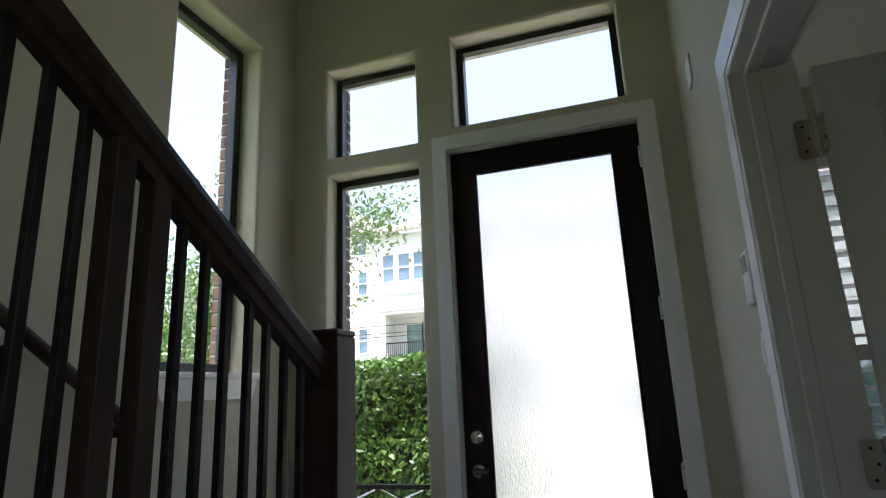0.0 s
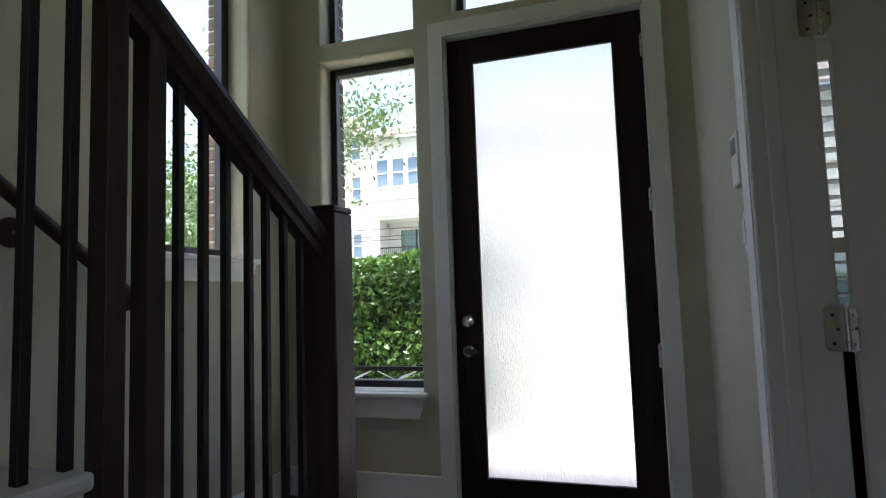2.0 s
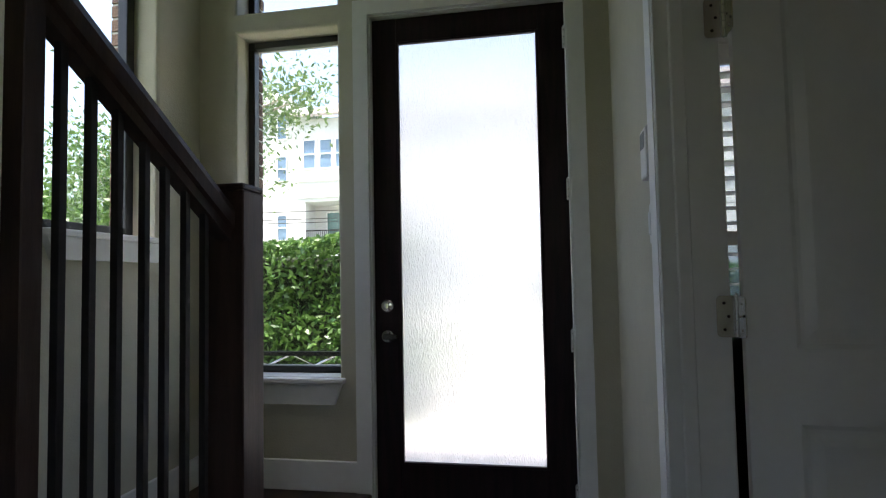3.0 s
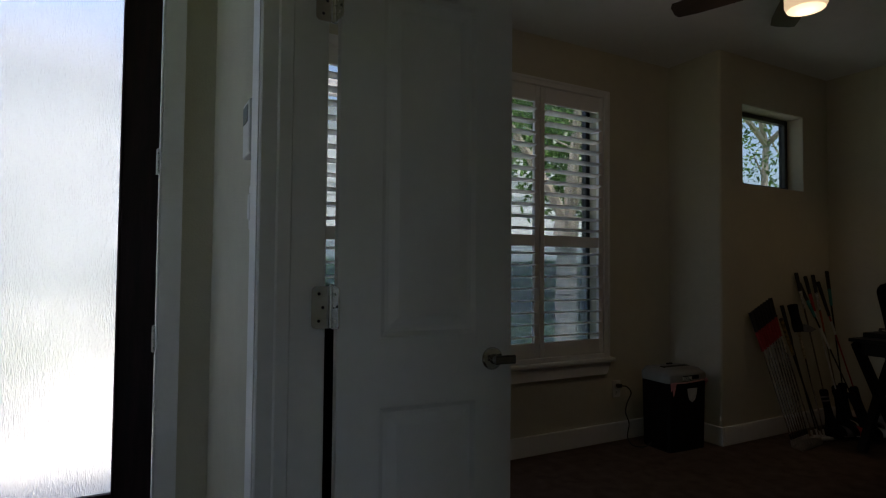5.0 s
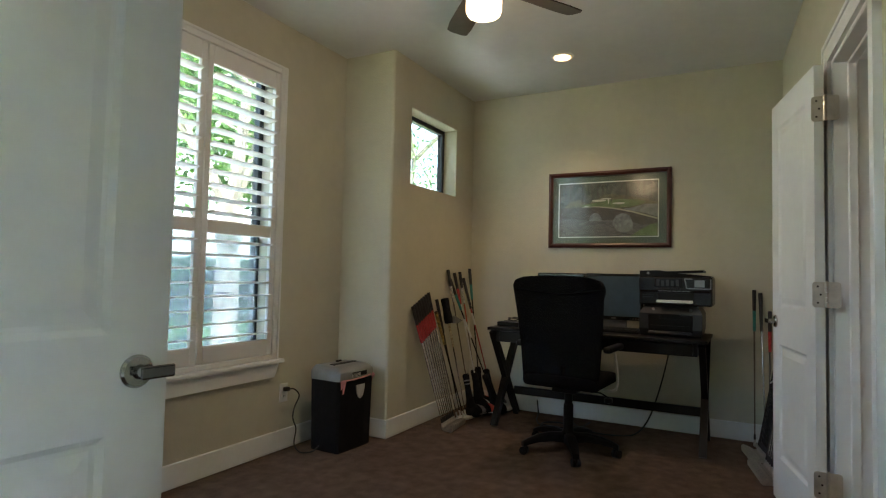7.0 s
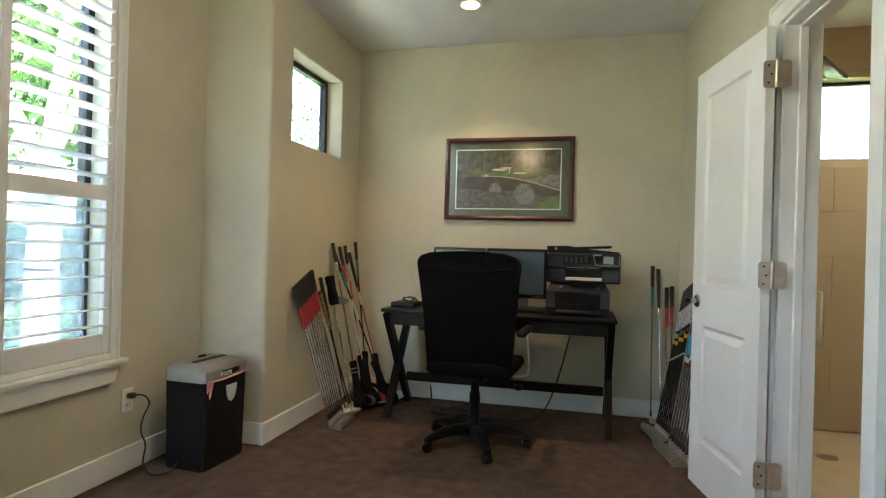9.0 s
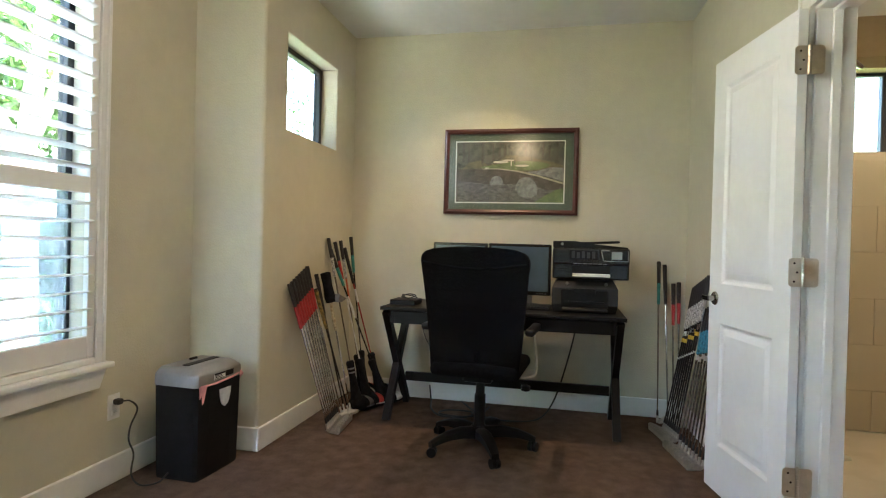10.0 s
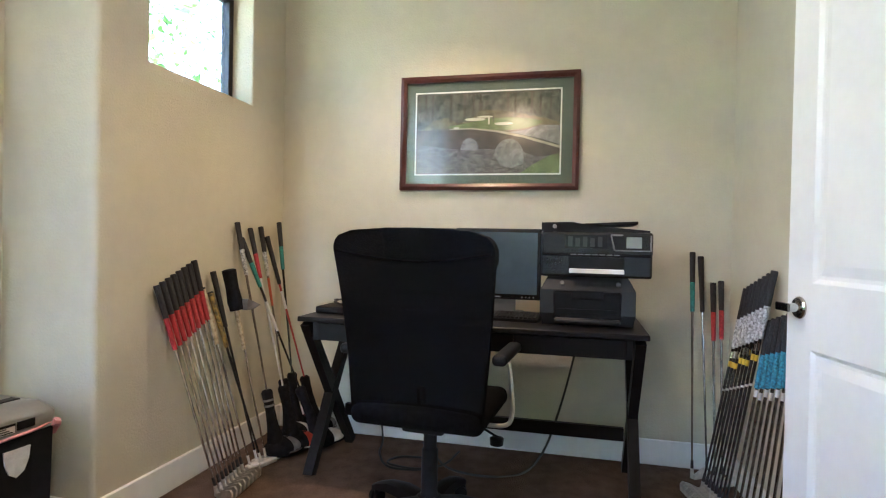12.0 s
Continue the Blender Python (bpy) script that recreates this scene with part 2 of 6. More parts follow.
W_LOW = (-1.333, -0.79, 0.705, 2.455)
W_UP = (-1.333, -0.79, 2.56, 3.105)
W_TR = (-0.578, 0.288, 2.61, 3.138)
D_FRONT = (-0.627, 0.330, 0.0, 2.477)
wall("wall_north_foyer", "y", 0.0, 0.17, -1.54, 0.52, 0.0, FCEIL, [W_LOW, W_UP, W_TR, D_FRONT], M_WALL, "beige painted entry wall with rounded window returns")
W_LEFT = (-0.92, -0.33, 1.38, 3.105)
wall("wall_west", "x", -1.54, -1.71, -5.2, 0.17, 0.0, FCEIL, [W_LEFT], M_WALL, "beige painted stair wall with a tall window")
D_OFF = (-2.50, -1.045, 0.0, 2.085)
# unseen opening, added to bring daylight onto the stair wall
W_HALL = (-4.90, -3.30, 0.7, 2.5)
wall("wall_between", "x", 0.52, 0.645, -5.2, 0.17, 0.0, FCEIL, [D_OFF, W_HALL], M_WALL, "beige painted wall between entry and office", bevel=0)
W_SHUT = (0.86, 3.06, 0.58, 2.35)
wall("wall_north_office", "y", 0.42, 0.60, 0.645, 3.715, 0.0, CEIL, [W_SHUT], M_WALL, "beige painted office wall with a shuttered window", bevel=0)
bm = bmesh.new()
box(bm, 3.715, 0.17, 0.0, 3.90, 0.60, CEIL)
tagged(part("wall_return", bm, M_WALL), "beige painted return beside the shuttered window", "wall", kind="structure")
W_SMALL = (3.965, 4.695, 1.775, 2.335)
bm = bmesh.new()
_h = W_SMALL
_us, _vs = [3.715, _h[0], _h[1], 5.02], [0.0, _h[2], _h[3], CEIL]
cells(bm, "y", 0.0, 0.17, _us, _vs, lambda i, j: not (i == 1 and j == 1), 0.012)
_es = [e for e in bm.edges if all(abs(v.co.x - 3.715) < 1e-4 and abs(v.co.y) < 1e-4 for v in e.verts)]
bmesh.ops.bevel(bm, geom=_es, offset=0.02, segments=4, profile=0.5, affect="EDGES")
tagged(part("wall_bump", bm, M_WALL, smooth=True), "beige painted wall with a small high window", "wall", kind="structure")
wall("wall_east", "x", 5.02, 5.2, -2.72, 0.17, 0.0, CEIL, [], M_WALL, "beige painted office wall behind the desk", bevel=0)
# unseen opening, added to light door leaf and jambs from the south
W_BACK = (-0.95, -0.05, 1.0, 2.2)
wall("wall_back", "y", -5.2, -5.35, -1.71, 0.645, 0.0, FCEIL, [W_BACK], M_WALL, "plain beige painted back wall of the hall with an added light opening", bevel=0)

# the south wall of the office runs a little askew
SOUTH = pose(5.02, -2.385, 0, 0, 0, math.degrees(math.atan(0.055)))
def south_x(x):
    return (x - 5.02) / math.cos(math.atan(0.055))
D_BATH = (south_x(2.645), south_x(3.318), 0.0, 2.06)
ob = wall("wall_south", "y", 0.0, -0.135, south_x(0.645), 0.0, 0.0, CEIL, [D_BATH], M_WALL, "beige painted office wall with the bathroom doorway", bevel=0)
ob.matrix_world = SOUTH

# ---- trim, windows and doors ----
def trim_box(name, b, label, cat="trim", bevel=0.004, material=None, m=None):
    bm = bmesh.new()
    box(bm, *b, bevel=bevel)
    ob = part(name, bm, material or M_TRIM)
    if m is not None:
        ob.matrix_world = m
    return tagged(ob, label, cat, kind="structure")


BASE = "white painted baseboard along the wall"
trim_box("baseboard_foyer_north", (-1.52, -0.016, LAND, -0.699, 0.0, LAND + 0.145), BASE, "baseboard")
trim_box("baseboard_foyer_west", (-1.54, -1.14, LAND, -1.524, -0.0, LAND + 0.145), BASE, "baseboard")
trim_box("baseboard_foyer_corner", (0.405, -0.016, 0, 0.503, 0.0, 0.145), BASE, "baseboard")
trim_box("baseboard_foyer_east", (0.504, -0.95, 0, 0.52, 0.0, 0.145), BASE, "baseboard")
trim_box("baseboard_office_north", (0.645, 0.404, 0, 3.699, 0.42, 0.125), BASE, "baseboard")
trim_box("baseboard_return", (3.699, -0.016, 0, 3.715, 0.42, 0.125), BASE, "baseboard")
trim_box("baseboard_bump", (3.716, -0.016, 0, 5.004, 0.0, 0.125), BASE, "baseboard")
trim_box("baseboard_east", (5.004, -2.39, 0, 5.02, 0.0, 0.125), BASE, "baseboard")
trim_box("baseboard_south", (south_x(3.41), 0.0, 0, -0.017, 0.016, 0.125), BASE, "baseboard", m=SOUTH)
trim_box("baseboard_south_near", (south_x(0.66), 0.0, 0, south_x(2.55), 0.016, 0.125), BASE, "baseboard", m=SOUTH)
trim_box("baseboard_west_office", (0.645, -0.95, 0, 0.661, 0.404, 0.125), BASE, "baseboard")


def casing(name, m, w, h, side, label, cw=0.085, t=0.018, band=True):
    """A mitred white casing round an opening of w by h: local x along the wall, y out of it."""
    root = thing(name, label, "trim", m, kind="structure")
    for nm, pts in (("side_casing", [(-cw, 0), (0, 0), (0, h), (-cw, h + cw)]),
                    ("side_casing", [(w, 0), (w + cw, 0), (w + cw, h + cw), (w, h)]),
                    ("head_casing", [(0, h), (w, h), (w + cw, h + cw), (-cw, h + cw)])):
        bm = bmesh.new()
        extrude_poly(bm, [(x, 0, z) for x, z in pts], (0, -side * t, 0))
        part(nm, bm, M_TRIM, root)
    if not band:
        return root
    # stepped back band
    for nm, pts in (("back_band", [(-cw, 0), (-cw + 0.018, 0), (-cw + 0.018, h + cw - 0.018), (-cw, h + cw)]),
                    ("back_band", [(w + cw - 0.018, 0), (w + cw, 0), (w + cw, h + cw), (w + cw - 0.018, h + cw - 0.018)]),
                    ("back_band", [(-cw + 0.018, h + cw - 0.018), (w + cw - 0.018, h + cw - 0.018), (w + cw, h + cw), (-cw, h + cw)])):
        bm = bmesh.new()
        extrude_poly(bm, [(x, -side * t, z) for x, z in pts], (0, -side * 0.007, 0))
        part(nm, bm, M_TRIM, root)
    return root


def window(name, axis, p, hole, label, bars_u=(), bars_v=(), fw=0.035, depth=0.05, glass=M_GLASS):
    """A black framed window set in a wall opening; p is the near face of its frame, going outwards by depth."""
    u0, u1, v0, v1 = hole
    root = thing(name, label, "window", kind="structure")

    def bx(bm, a, b, c, d, q0, q1):
        if axis == "y":
            box(bm, a, q0, c, b, q1, d, bevel=0.003)
        else:
            box(bm, min(q0, q1), a, c, max(q0, q1), b, d, bevel=0.003)
    q = p + depth
    for nm, r in (("frame_jamb", (u0, u0 + fw, v0, v1)), ("frame_jamb", (u1 - fw, u1, v0, v1)), ("frame_head", (u0 + fw, u1 - fw, v1 - fw, v1)), ("frame_sill", (u0 + fw, u1 - fw, v0, v0 + fw))):
        bm = bmesh.new()
        bx(bm, *r, p, q)
        part(nm, bm, M_WFRAME, root)
    for u in bars_u:
        bm = bmesh.new()
        bx(bm, u - 0.02, u + 0.02, v0 + fw, v1 - fw, p, q)
        part("mullion", bm, M_WFRAME, root)
    for v in bars_v:
        bm = bmesh.new()
        bx(bm, u0 + fw, u1 - fw, v - 0.02, v + 0.02, p + 0.004, q + 0.004)
        part("meeting_rail", bm, M_WFRAME, root)
    bm = bmesh.new()
    mid = (p + q) / 2
    bx(bm, u0 + fw - 0.005, u1 - fw + 0.005, v0 + fw - 0.005, v1 - fw + 0.005, mid - 0.003, mid + 0.003)
    g = part("pane", bm, glass, root)
    g.visible_shadow = False
    return root


window("window_1", "y", 0.12, W_LOW, "tall black-framed side window beside the front door")
window("window_2", "y", 0.12, W_UP, "small black-framed upper window in the entry wall")
window("window_3", "y", 0.12, W_TR, "wide black-framed transom window over the front door")
window("window_4", "x", -1.71, W_LEFT, "tall black-framed window beside the stair", fw=0.05)
# the next two are unseen, added only as fill for the hall
window("fill_window_back", "y", -5.32, W_BACK, "unseen black-framed window added to light the entry from behind")
window("fill_window_hall", "x", 0.57, W_HALL, "unseen black-framed window added to light the stair wall")
window("window_5", "y", 0.55, (0.86, 3.06, 0.58, 2.35), "black-framed office window behind white shutters", bars_u=(1.92,), bars_v=(1.36,), glass=M_DIMGLASS)
M_MESH = clear_glass("insect_screen")
_mn = M_MESH.node_tree
_ml = _mn.nodes.new("ShaderNodeBsdfTranslucent")
_ml.inputs[0].default_value = (0.62, 0.72, 0.76, 1)
_mm = _mn.nodes.new("ShaderNodeMixShader")
_mm.inputs[0].default_value = 0.12
_mn.links.new(_mn.nodes["Mix Shader"].outputs[0], _mm.inputs[1])
_mn.links.new(_ml.outputs[0], _mm.inputs[2])
_mn.links.new(_mm.outputs[0], _mn.nodes["Material Output"].inputs[0])
M_MESH.node_tree.nodes["Transparent BSDF"].inputs[0].default_value = (0.68, 0.72, 0.76, 1)
bm = bmesh.new()
box(bm, 0.9, 0.535, 0.615, 3.025, 0.537, 1.345)
_scr = part("insect_screen", bm, M_MESH, bpy.data.objects["window_5"], "grey insect screen over the lower sash")
_scr.visible_shadow = False
window("window_6", "y", 0.12, W_SMALL, "small high black-framed awning window in the office", glass=M_DIMGLASS)


lt = bpy.data.objects["window_6"]
bm = bmesh.new()
box(bm, 4.02, 0.085, 1.778, 4.075, 0.12, 1.80, bevel=0.004)
tube(bm, [(4.03, 0.10, 1.795), (4.0, 0.09, 1.80), (3.975, 0.085, 1.812)], 0.006, 8)
part("latch", bm, M_WFRAME, lt, "small dark window crank")


def sill(name, m, w, drop, label, over=0.035, t=0.026, out=0.05):
    """A white stool with a tapered apron: local x along the wall, y into the room negative."""
    root = thing(name, label, "window sill", m, kind="structure")
    bm = bmesh.new()
    box(bm, -over, -out, -t, w + over, 0.0, 0, bevel=0.008, seg=2)
    part("stool", bm, M_TRIM, root)
    bm = bmesh.new()
    extrude_poly(bm, [(-over + 0.018, 0, -t), (w + over - 0.018, 0, -t), (w + over - 0.055, 0, -t - drop), (-over + 0.055, 0, -t - drop)], (0, -0.03, 0))
    part("apron", bm, M_TRIM, root)
    return root


sill("window_sill_1", pose(-1.333, 0.0, 0.705), 0.543, 0.10, "white painted sill under the side window")
bm = bmesh.new()
box(bm, -1.333, 0.0, 0.685, -0.79, 0.118, 0.707)
tagged(part("window_board_1", bm, M_TRIM), "white painted board in the side window opening", "window sill", kind="structure")
sill("window_sill_2", pose(-1.54, -0.92, 1.38, 0, 0, 90), 0.585, 0.085, "white painted sill under the stair window")
bm = bmesh.new()
box(bm, -1.658, -0.92, 1.36, -1.54, -0.33, 1.382)
tagged(part("window_board_2", bm, M_TRIM), "white painted board in the stair window opening", "window sill", kind="structure")
sill("window_sill_3", pose(0.83, 0.42, 0.575), 2.26, 0.085, "white painted sill under the shuttered window", over=0.03, out=0.06)


def panel_leaf(bm, w, z0, z1, t, panels):
    """A moulded two-panel door leaf: local x along its width, y through it from 0 to t."""
    us = sorted({0.0, w, *[p[0] for p in panels], *[p[1] for p in panels]})
    vs = sorted({z0, z1, *[p[2] for p in panels], *[p[3] for p in panels]})
    for side in (0, 1):
        def Y(d):
            return d if side == 0 else t - d
        for i in range(len(us) - 1):
            for j in range(len(vs) - 1):
                cu, cv = (us[i] + us[i + 1]) / 2, (vs[j] + vs[j + 1]) / 2
                if any(p[0] < cu < p[1] and p[2] < cv < p[3] for p in panels):
                    continue
                bm.faces.new([bm.verts.new((u, Y(0), v)) for u, v in ((us[i], vs[j]), (us[i + 1], vs[j]), (us[i + 1], vs[j + 1]), (us[i], vs[j + 1]))])
        for a, b, c, d in panels:
            rings = []
            for ins, dep in ((0, 0), (0.012, 0.009), (0.022, 0.010), (0.05, 0.003), (0.054, 0.003)):
                rings.append([bm.verts.new((u, Y(dep), v)) for u, v in ((a + ins, c + ins), (b - ins, c + ins), (b - ins, d - ins), (a + ins, d - ins))])
            for r, s in zip(rings, rings[1:]):
                for k in range(4):
                    bm.faces.new((r[k], r[(k + 1) % 4], s[(k + 1) % 4], s[k]))
            bm.faces.new(rings[-1])
    for a, b in (((0, z0), (w, z0)), ((w, z0), (w, z1)), ((w, z1), (0, z1)), ((0, z1), (0, z0))):
        bm.faces.new([bm.verts.new(v) for v in ((a[0], 0, a[1]), (b[0], 0, b[1]), (b[0], t, b[1]), (a[0], t, a[1]))])
    bmesh.ops.remove_doubles(bm, verts=bm.verts, dist=0.0004)


def hinge_part(parent, x, y, z, a0, a1, material, h=0.106, leaf=0.05):
    """A butt hinge: a knuckle with two screwed leaves turned to the angles a0 and a1."""
    bm = bmesh.new()
    n = 5
    for i in range(n):
        rod(bm, (x, y, z - h / 2 + i * h / n + 0.0008), (x, y, z - h / 2 + (i + 1) * h / n - 0.0008), 0.0075, n=12)
    rod(bm, (x, y, z + h / 2), (x, y, z + h / 2 + 0.006), 0.005, 0.003, n=10)
    hg = part("hinge", bm, material, parent, smooth=True)
    for a in (a0, a1):
        bm = bmesh.new()
        mm = pose(x, y, z, 0, 0, a)
        box(bm, 0.004, -0.0015, -h / 2, leaf, 0.0015, h / 2, m=mm)
        es = [e for e in bm.edges if abs(e.verts[0].co.z - e.verts[1].co.z) < 1e-6 and (mm.inverted() @ ((e.verts[0].co + e.verts[1].co) / 2)).x > leaf - 0.001]
        bmesh.ops.bevel(bm, geom=es, offset=0.012, segments=4, profile=0.5, affect="EDGES")
        part("hinge_leaf", bm, material, hg)
        for zz, xx in ((-0.034, 0.62 * leaf), (0.0, 0.42 * leaf), (0.034, 0.62 * leaf)):
            for s in (-1, 1):
                bm = bmesh.new()
                c = mm @ Vector((xx, s * 0.0015, zz))
                d = mm @ Vector((xx, s * 0.003, zz))
                rod(bm, c, d, 0.0042, 0.003, n=10)
                part("screw", bm, M_BLACK if s > 0 else M_NICKEL, hg)


def lever_part(parent, x, y, z, side, dirx, material):
    """A lever handle on a round rosette; side is the way out of the leaf along y."""
    bm = bmesh.new()
    lathe(bm, [(0.032, 0), (0.032, 0.004), (0.028, 0.009), (0.014, 0.011), (0.011, 0.035)], 24, pose(x, y, z, -90 * side, 0, 0))
    ros = part("rosette", bm, M_ROSE, parent, smooth=True)
    bm = bmesh.new()
    box(bm, min(x - dirx * 0.012, x + dirx * 0.056), min(y + side * 0.033, y + side * 0.041), z - 0.0125, max(x - dirx * 0.012, x + dirx * 0.056), max(y + side * 0.033, y + side * 0.041), z + 0.0125, bevel=0.004, seg=3)
    part("lever", bm, M_LEVER, ros, "polished lever with dark reflections put into its colour")


def panel_door(name, m, w, label, hinge_mat, pin, hinge_angles, lever_dir):
    root = thing(name, label, "door", m, kind="structure")
    bm = bmesh.new()
    panel_leaf(bm, w, 0.014, 2.035, 0.035, [(0.115, w - 0.115, 0.235, 0.80), (0.115, w - 0.115, 0.985, 1.905)])
    part("leaf", bm, M_DOOR, root)
    for z in (0.287, 1.064, 1.846):
        hinge_part(root, *pin, z, *hinge_angles, hinge_mat)
    for s, y in ((-1, 0.0), (1, 0.035)):
        lever_part(root, w - 0.062, y, 0.912, s, lever_dir, M_CHROME)
    return root


# office door, opened into the office
panel_door("door_1", pose(0.696, -1.092, 0, 0, 0, -4.0), 0.507, "white two-panel office door standing open with a chrome lever", M_CHROME, (-0.013, 0.016), (184.0, 280.0), 1)
# bathroom door, folded back along the wall
panel_door("door_2", pose(3.279, -2.443, 0, 0, 0, 11.5), 0.655, "white two-panel bathroom door swung open beside the golf clubs", M_NICKEL, (-0.008, -0.004), (79.5, 259.5), 1)

# office door jamb and casings
J = "white painted door jamb"
trim_box("jamb_office_north", (0.505, -1.063, 0, 0.674, -1.045, 2.085), J, "door jamb")
trim_box("jamb_office_south", (0.505, -2.50, 0, 0.648, -2.482, 2.085), J, "door jamb")
trim_box("jamb_office_head", (0.505, -2.482, 2.067, 0.648, -1.063, 2.085), J, "door jamb")
trim_box("stop_office_north", (0.545, -1.075, 0, 0.583, -1.063, 2.067), "white painted door stop", "door stop")
trim_box("stop_office_head", (0.545, -2.482, 2.055, 0.583, -1.075, 2.067), "white painted door stop", "door stop")
casing("casing_office_foyer", pose(0.52, -1.047, 0, 0, 0, -90), 1.451, 2.083, 1, "white painted casing round the office doorway", band=False)
casing("casing_office_inner", pose(0.645, -2.498, 0, 0, 0, 90), 1.451, 2.083, 1, "white painted casing on the office side of the doorway")
# bathroom door jamb and casing
for nm, b in (("jamb_bath_east", (D_BATH[1] - 0.018, -0.138, 0, D_BATH[1], 0.003, 2.06)), ("jamb_bath_west", (D_BATH[0], -0.138, 0, D_BATH[0] + 0.018, 0.003, 2.06)), ("jamb_bath_head", (D_BATH[0] + 0.018, -0.138, 2.042, D_BATH[1] - 0.018, 0.003, 2.06)),
              ("stop_bath_east", (D_BATH[1] - 0.03, -0.085, 0, D_BATH[1] - 0.018, -0.05, 2.042)), ("stop_bath_head", (D_BATH[0] + 0.018, -0.085, 2.03, D_BATH[1] - 0.03, -0.05, 2.042))):
    trim_box(nm, b, J + " of the bathroom", "door jamb", m=SOUTH)
casing("casing_bath", SOUTH @ pose(D_BATH[1], 0, 0, 0, 0, 180), D_BATH[1] - D_BATH[0], 2.058, 1, "white painted casing round the bathroom doorway")

# front door
DX0, DX1, DZ1, DY = -0.617, 0.320, 2.465, 0.03
fd = thing("door_3", "dark espresso front door with rain-textured frosted glass", "door", kind="structure")
GX0, GX1, GZ0, GZ1 = -0.495, 0.197, 0.292, 2.345
for nm, b in (("stile", (DX0, DY, 0.015, GX0, DY + 0.045, DZ1)), ("stile", (GX1, DY, 0.015, DX1, DY + 0.045, DZ1)), ("top_rail", (GX0, DY + 0.001, GZ1, GX1, DY + 0.044, DZ1)), ("bottom_rail", (GX0, DY + 0.001, 0.015, GX1, DY + 0.044, GZ0))):
    bm = bmesh.new()
    box(bm, *b, bevel=0.003)
    part(nm, bm, M_FDOOR, fd)
for nm, b in (("glazing_bead", (GX0, DY - 0.004, GZ0, GX0 + 0.012, DY + 0.02, GZ1)), ("glazing_bead", (GX1 - 0.012, DY - 0.004, GZ0, GX1, DY + 0.02, GZ1)), ("glazing_bead", (GX0 + 0.012, DY - 0.004, GZ1 - 0.012, GX1 - 0.012, DY + 0.02, GZ1)), ("glazing_bead", (GX0 + 0.012, DY - 0.004, GZ0, GX1 - 0.012, DY + 0.02, GZ0 + 0.012))):
    bm = bmesh.new()
    box(bm, *b, bevel=0.003)
    part(nm, bm, M_FDOOR, fd)
bm = bmesh.new()
box(bm, GX0 + 0.004, DY + 0.021, GZ0 + 0.004, GX1 - 0.004, DY + 0.027, GZ1 - 0.004)
part("glass_pane", bm, M_RAIN, fd, "frosted rain-textured glass pane").visible_shadow = False
for z in (0.185, 0.879, 1.573, 2.287):
    hinge_part(fd, DX1 - 0.004, DY - 0.014, z, 100, 260, M_STEEL_SATIN, h=0.1, leaf=0.012)
bm = bmesh.new()
lathe(bm, [(0.032, 0), (0.032, 0.006), (0.026, 0.013), (0.012, 0.015), (0.012, 0.02)], 24, pose(-0.556, DY, 1.046, 90, 0, 0))
db = part("deadbolt", bm, M_CHROME, fd, "chrome deadbolt rose", smooth=True)
bm = bmesh.new()
box(bm, -0.56, DY - 0.036, 1.028, -0.552, DY - 0.018, 1.064, bevel=0.003)
part("thumb_turn", bm, M_CHROME, db)
lever_part(fd, -0.556, DY, 0.90, -1, 1, M_CHROME)
casing("casing_front", pose(-0.627, 0.0, 0), 0.957, 2.477, 1, "white painted casing round the front door", cw=0.075, t=0.02, band=False)
trim_box("jamb_front_west", (-0.627, 0.0, 0, -0.619, 0.17, 2.477), "white painted front door jamb", "door jamb", bevel=0.002)
trim_box("jamb_front_east", (0.322, 0.0, 0, 0.330, 0.17, 2.477), "white painted front door jamb", "door jamb", bevel=0.002)
trim_box("jamb_front_head", (-0.619, 0.0, 2.469, 0.322, 0.17, 2.477), "white painted front door jamb", "door jamb", bevel=0.002)
trim_box("threshold", (-0.619, 0.0, 0.0, 0.322, 0.17, 0.013), "dark metal threshold under the front door", "threshold", bevel=0.003, material=M_BLACK)

# thermostat, switch and chime on the hall wall
th = thing("thermostat", "white plastic wall thermostat with a grey display", "thermostat")
bm = bmesh.new()
box(bm, 0.496, -0.957, 1.455, 0.52, -0.86, 1.605, bevel=0.008, seg=2)
part("housing", bm, M_TRIM, th)
M_LCD = mat("lcd_grey", (0.33, 0.36, 0.36), 0.25, var=0.05)
bm = bmesh.new()
box(bm, 0.494, -0.94, 1.545, 0.497, -0.877, 1.59)
part("display", bm, M_LCD, th)
sw = thing("light_switch", "white plastic rocker switch plate on the hall wall", "light switch")
bm = bmesh.new()
box(bm, 0.514, -0.945, 1.265, 0.52, -0.87, 1.385, bevel=0.003)
part("plate", bm, M_TRIM, sw)
bm = bmesh.new()
box(bm, 0.507, -0.925, 1.29, 0.515, -0.89, 1.36, bevel=0.003)
part("rocker", bm, M_TRIM, sw)
ch = thing("door_chime", "flat white door chime cover high on the hall wall", "door chime")
bm = bmesh.new()
box(bm, 0.512, -0.45, 2.39, 0.52, -0.35, 2.51, bevel=0.004)
part("cover", bm, M_TRIM, ch)

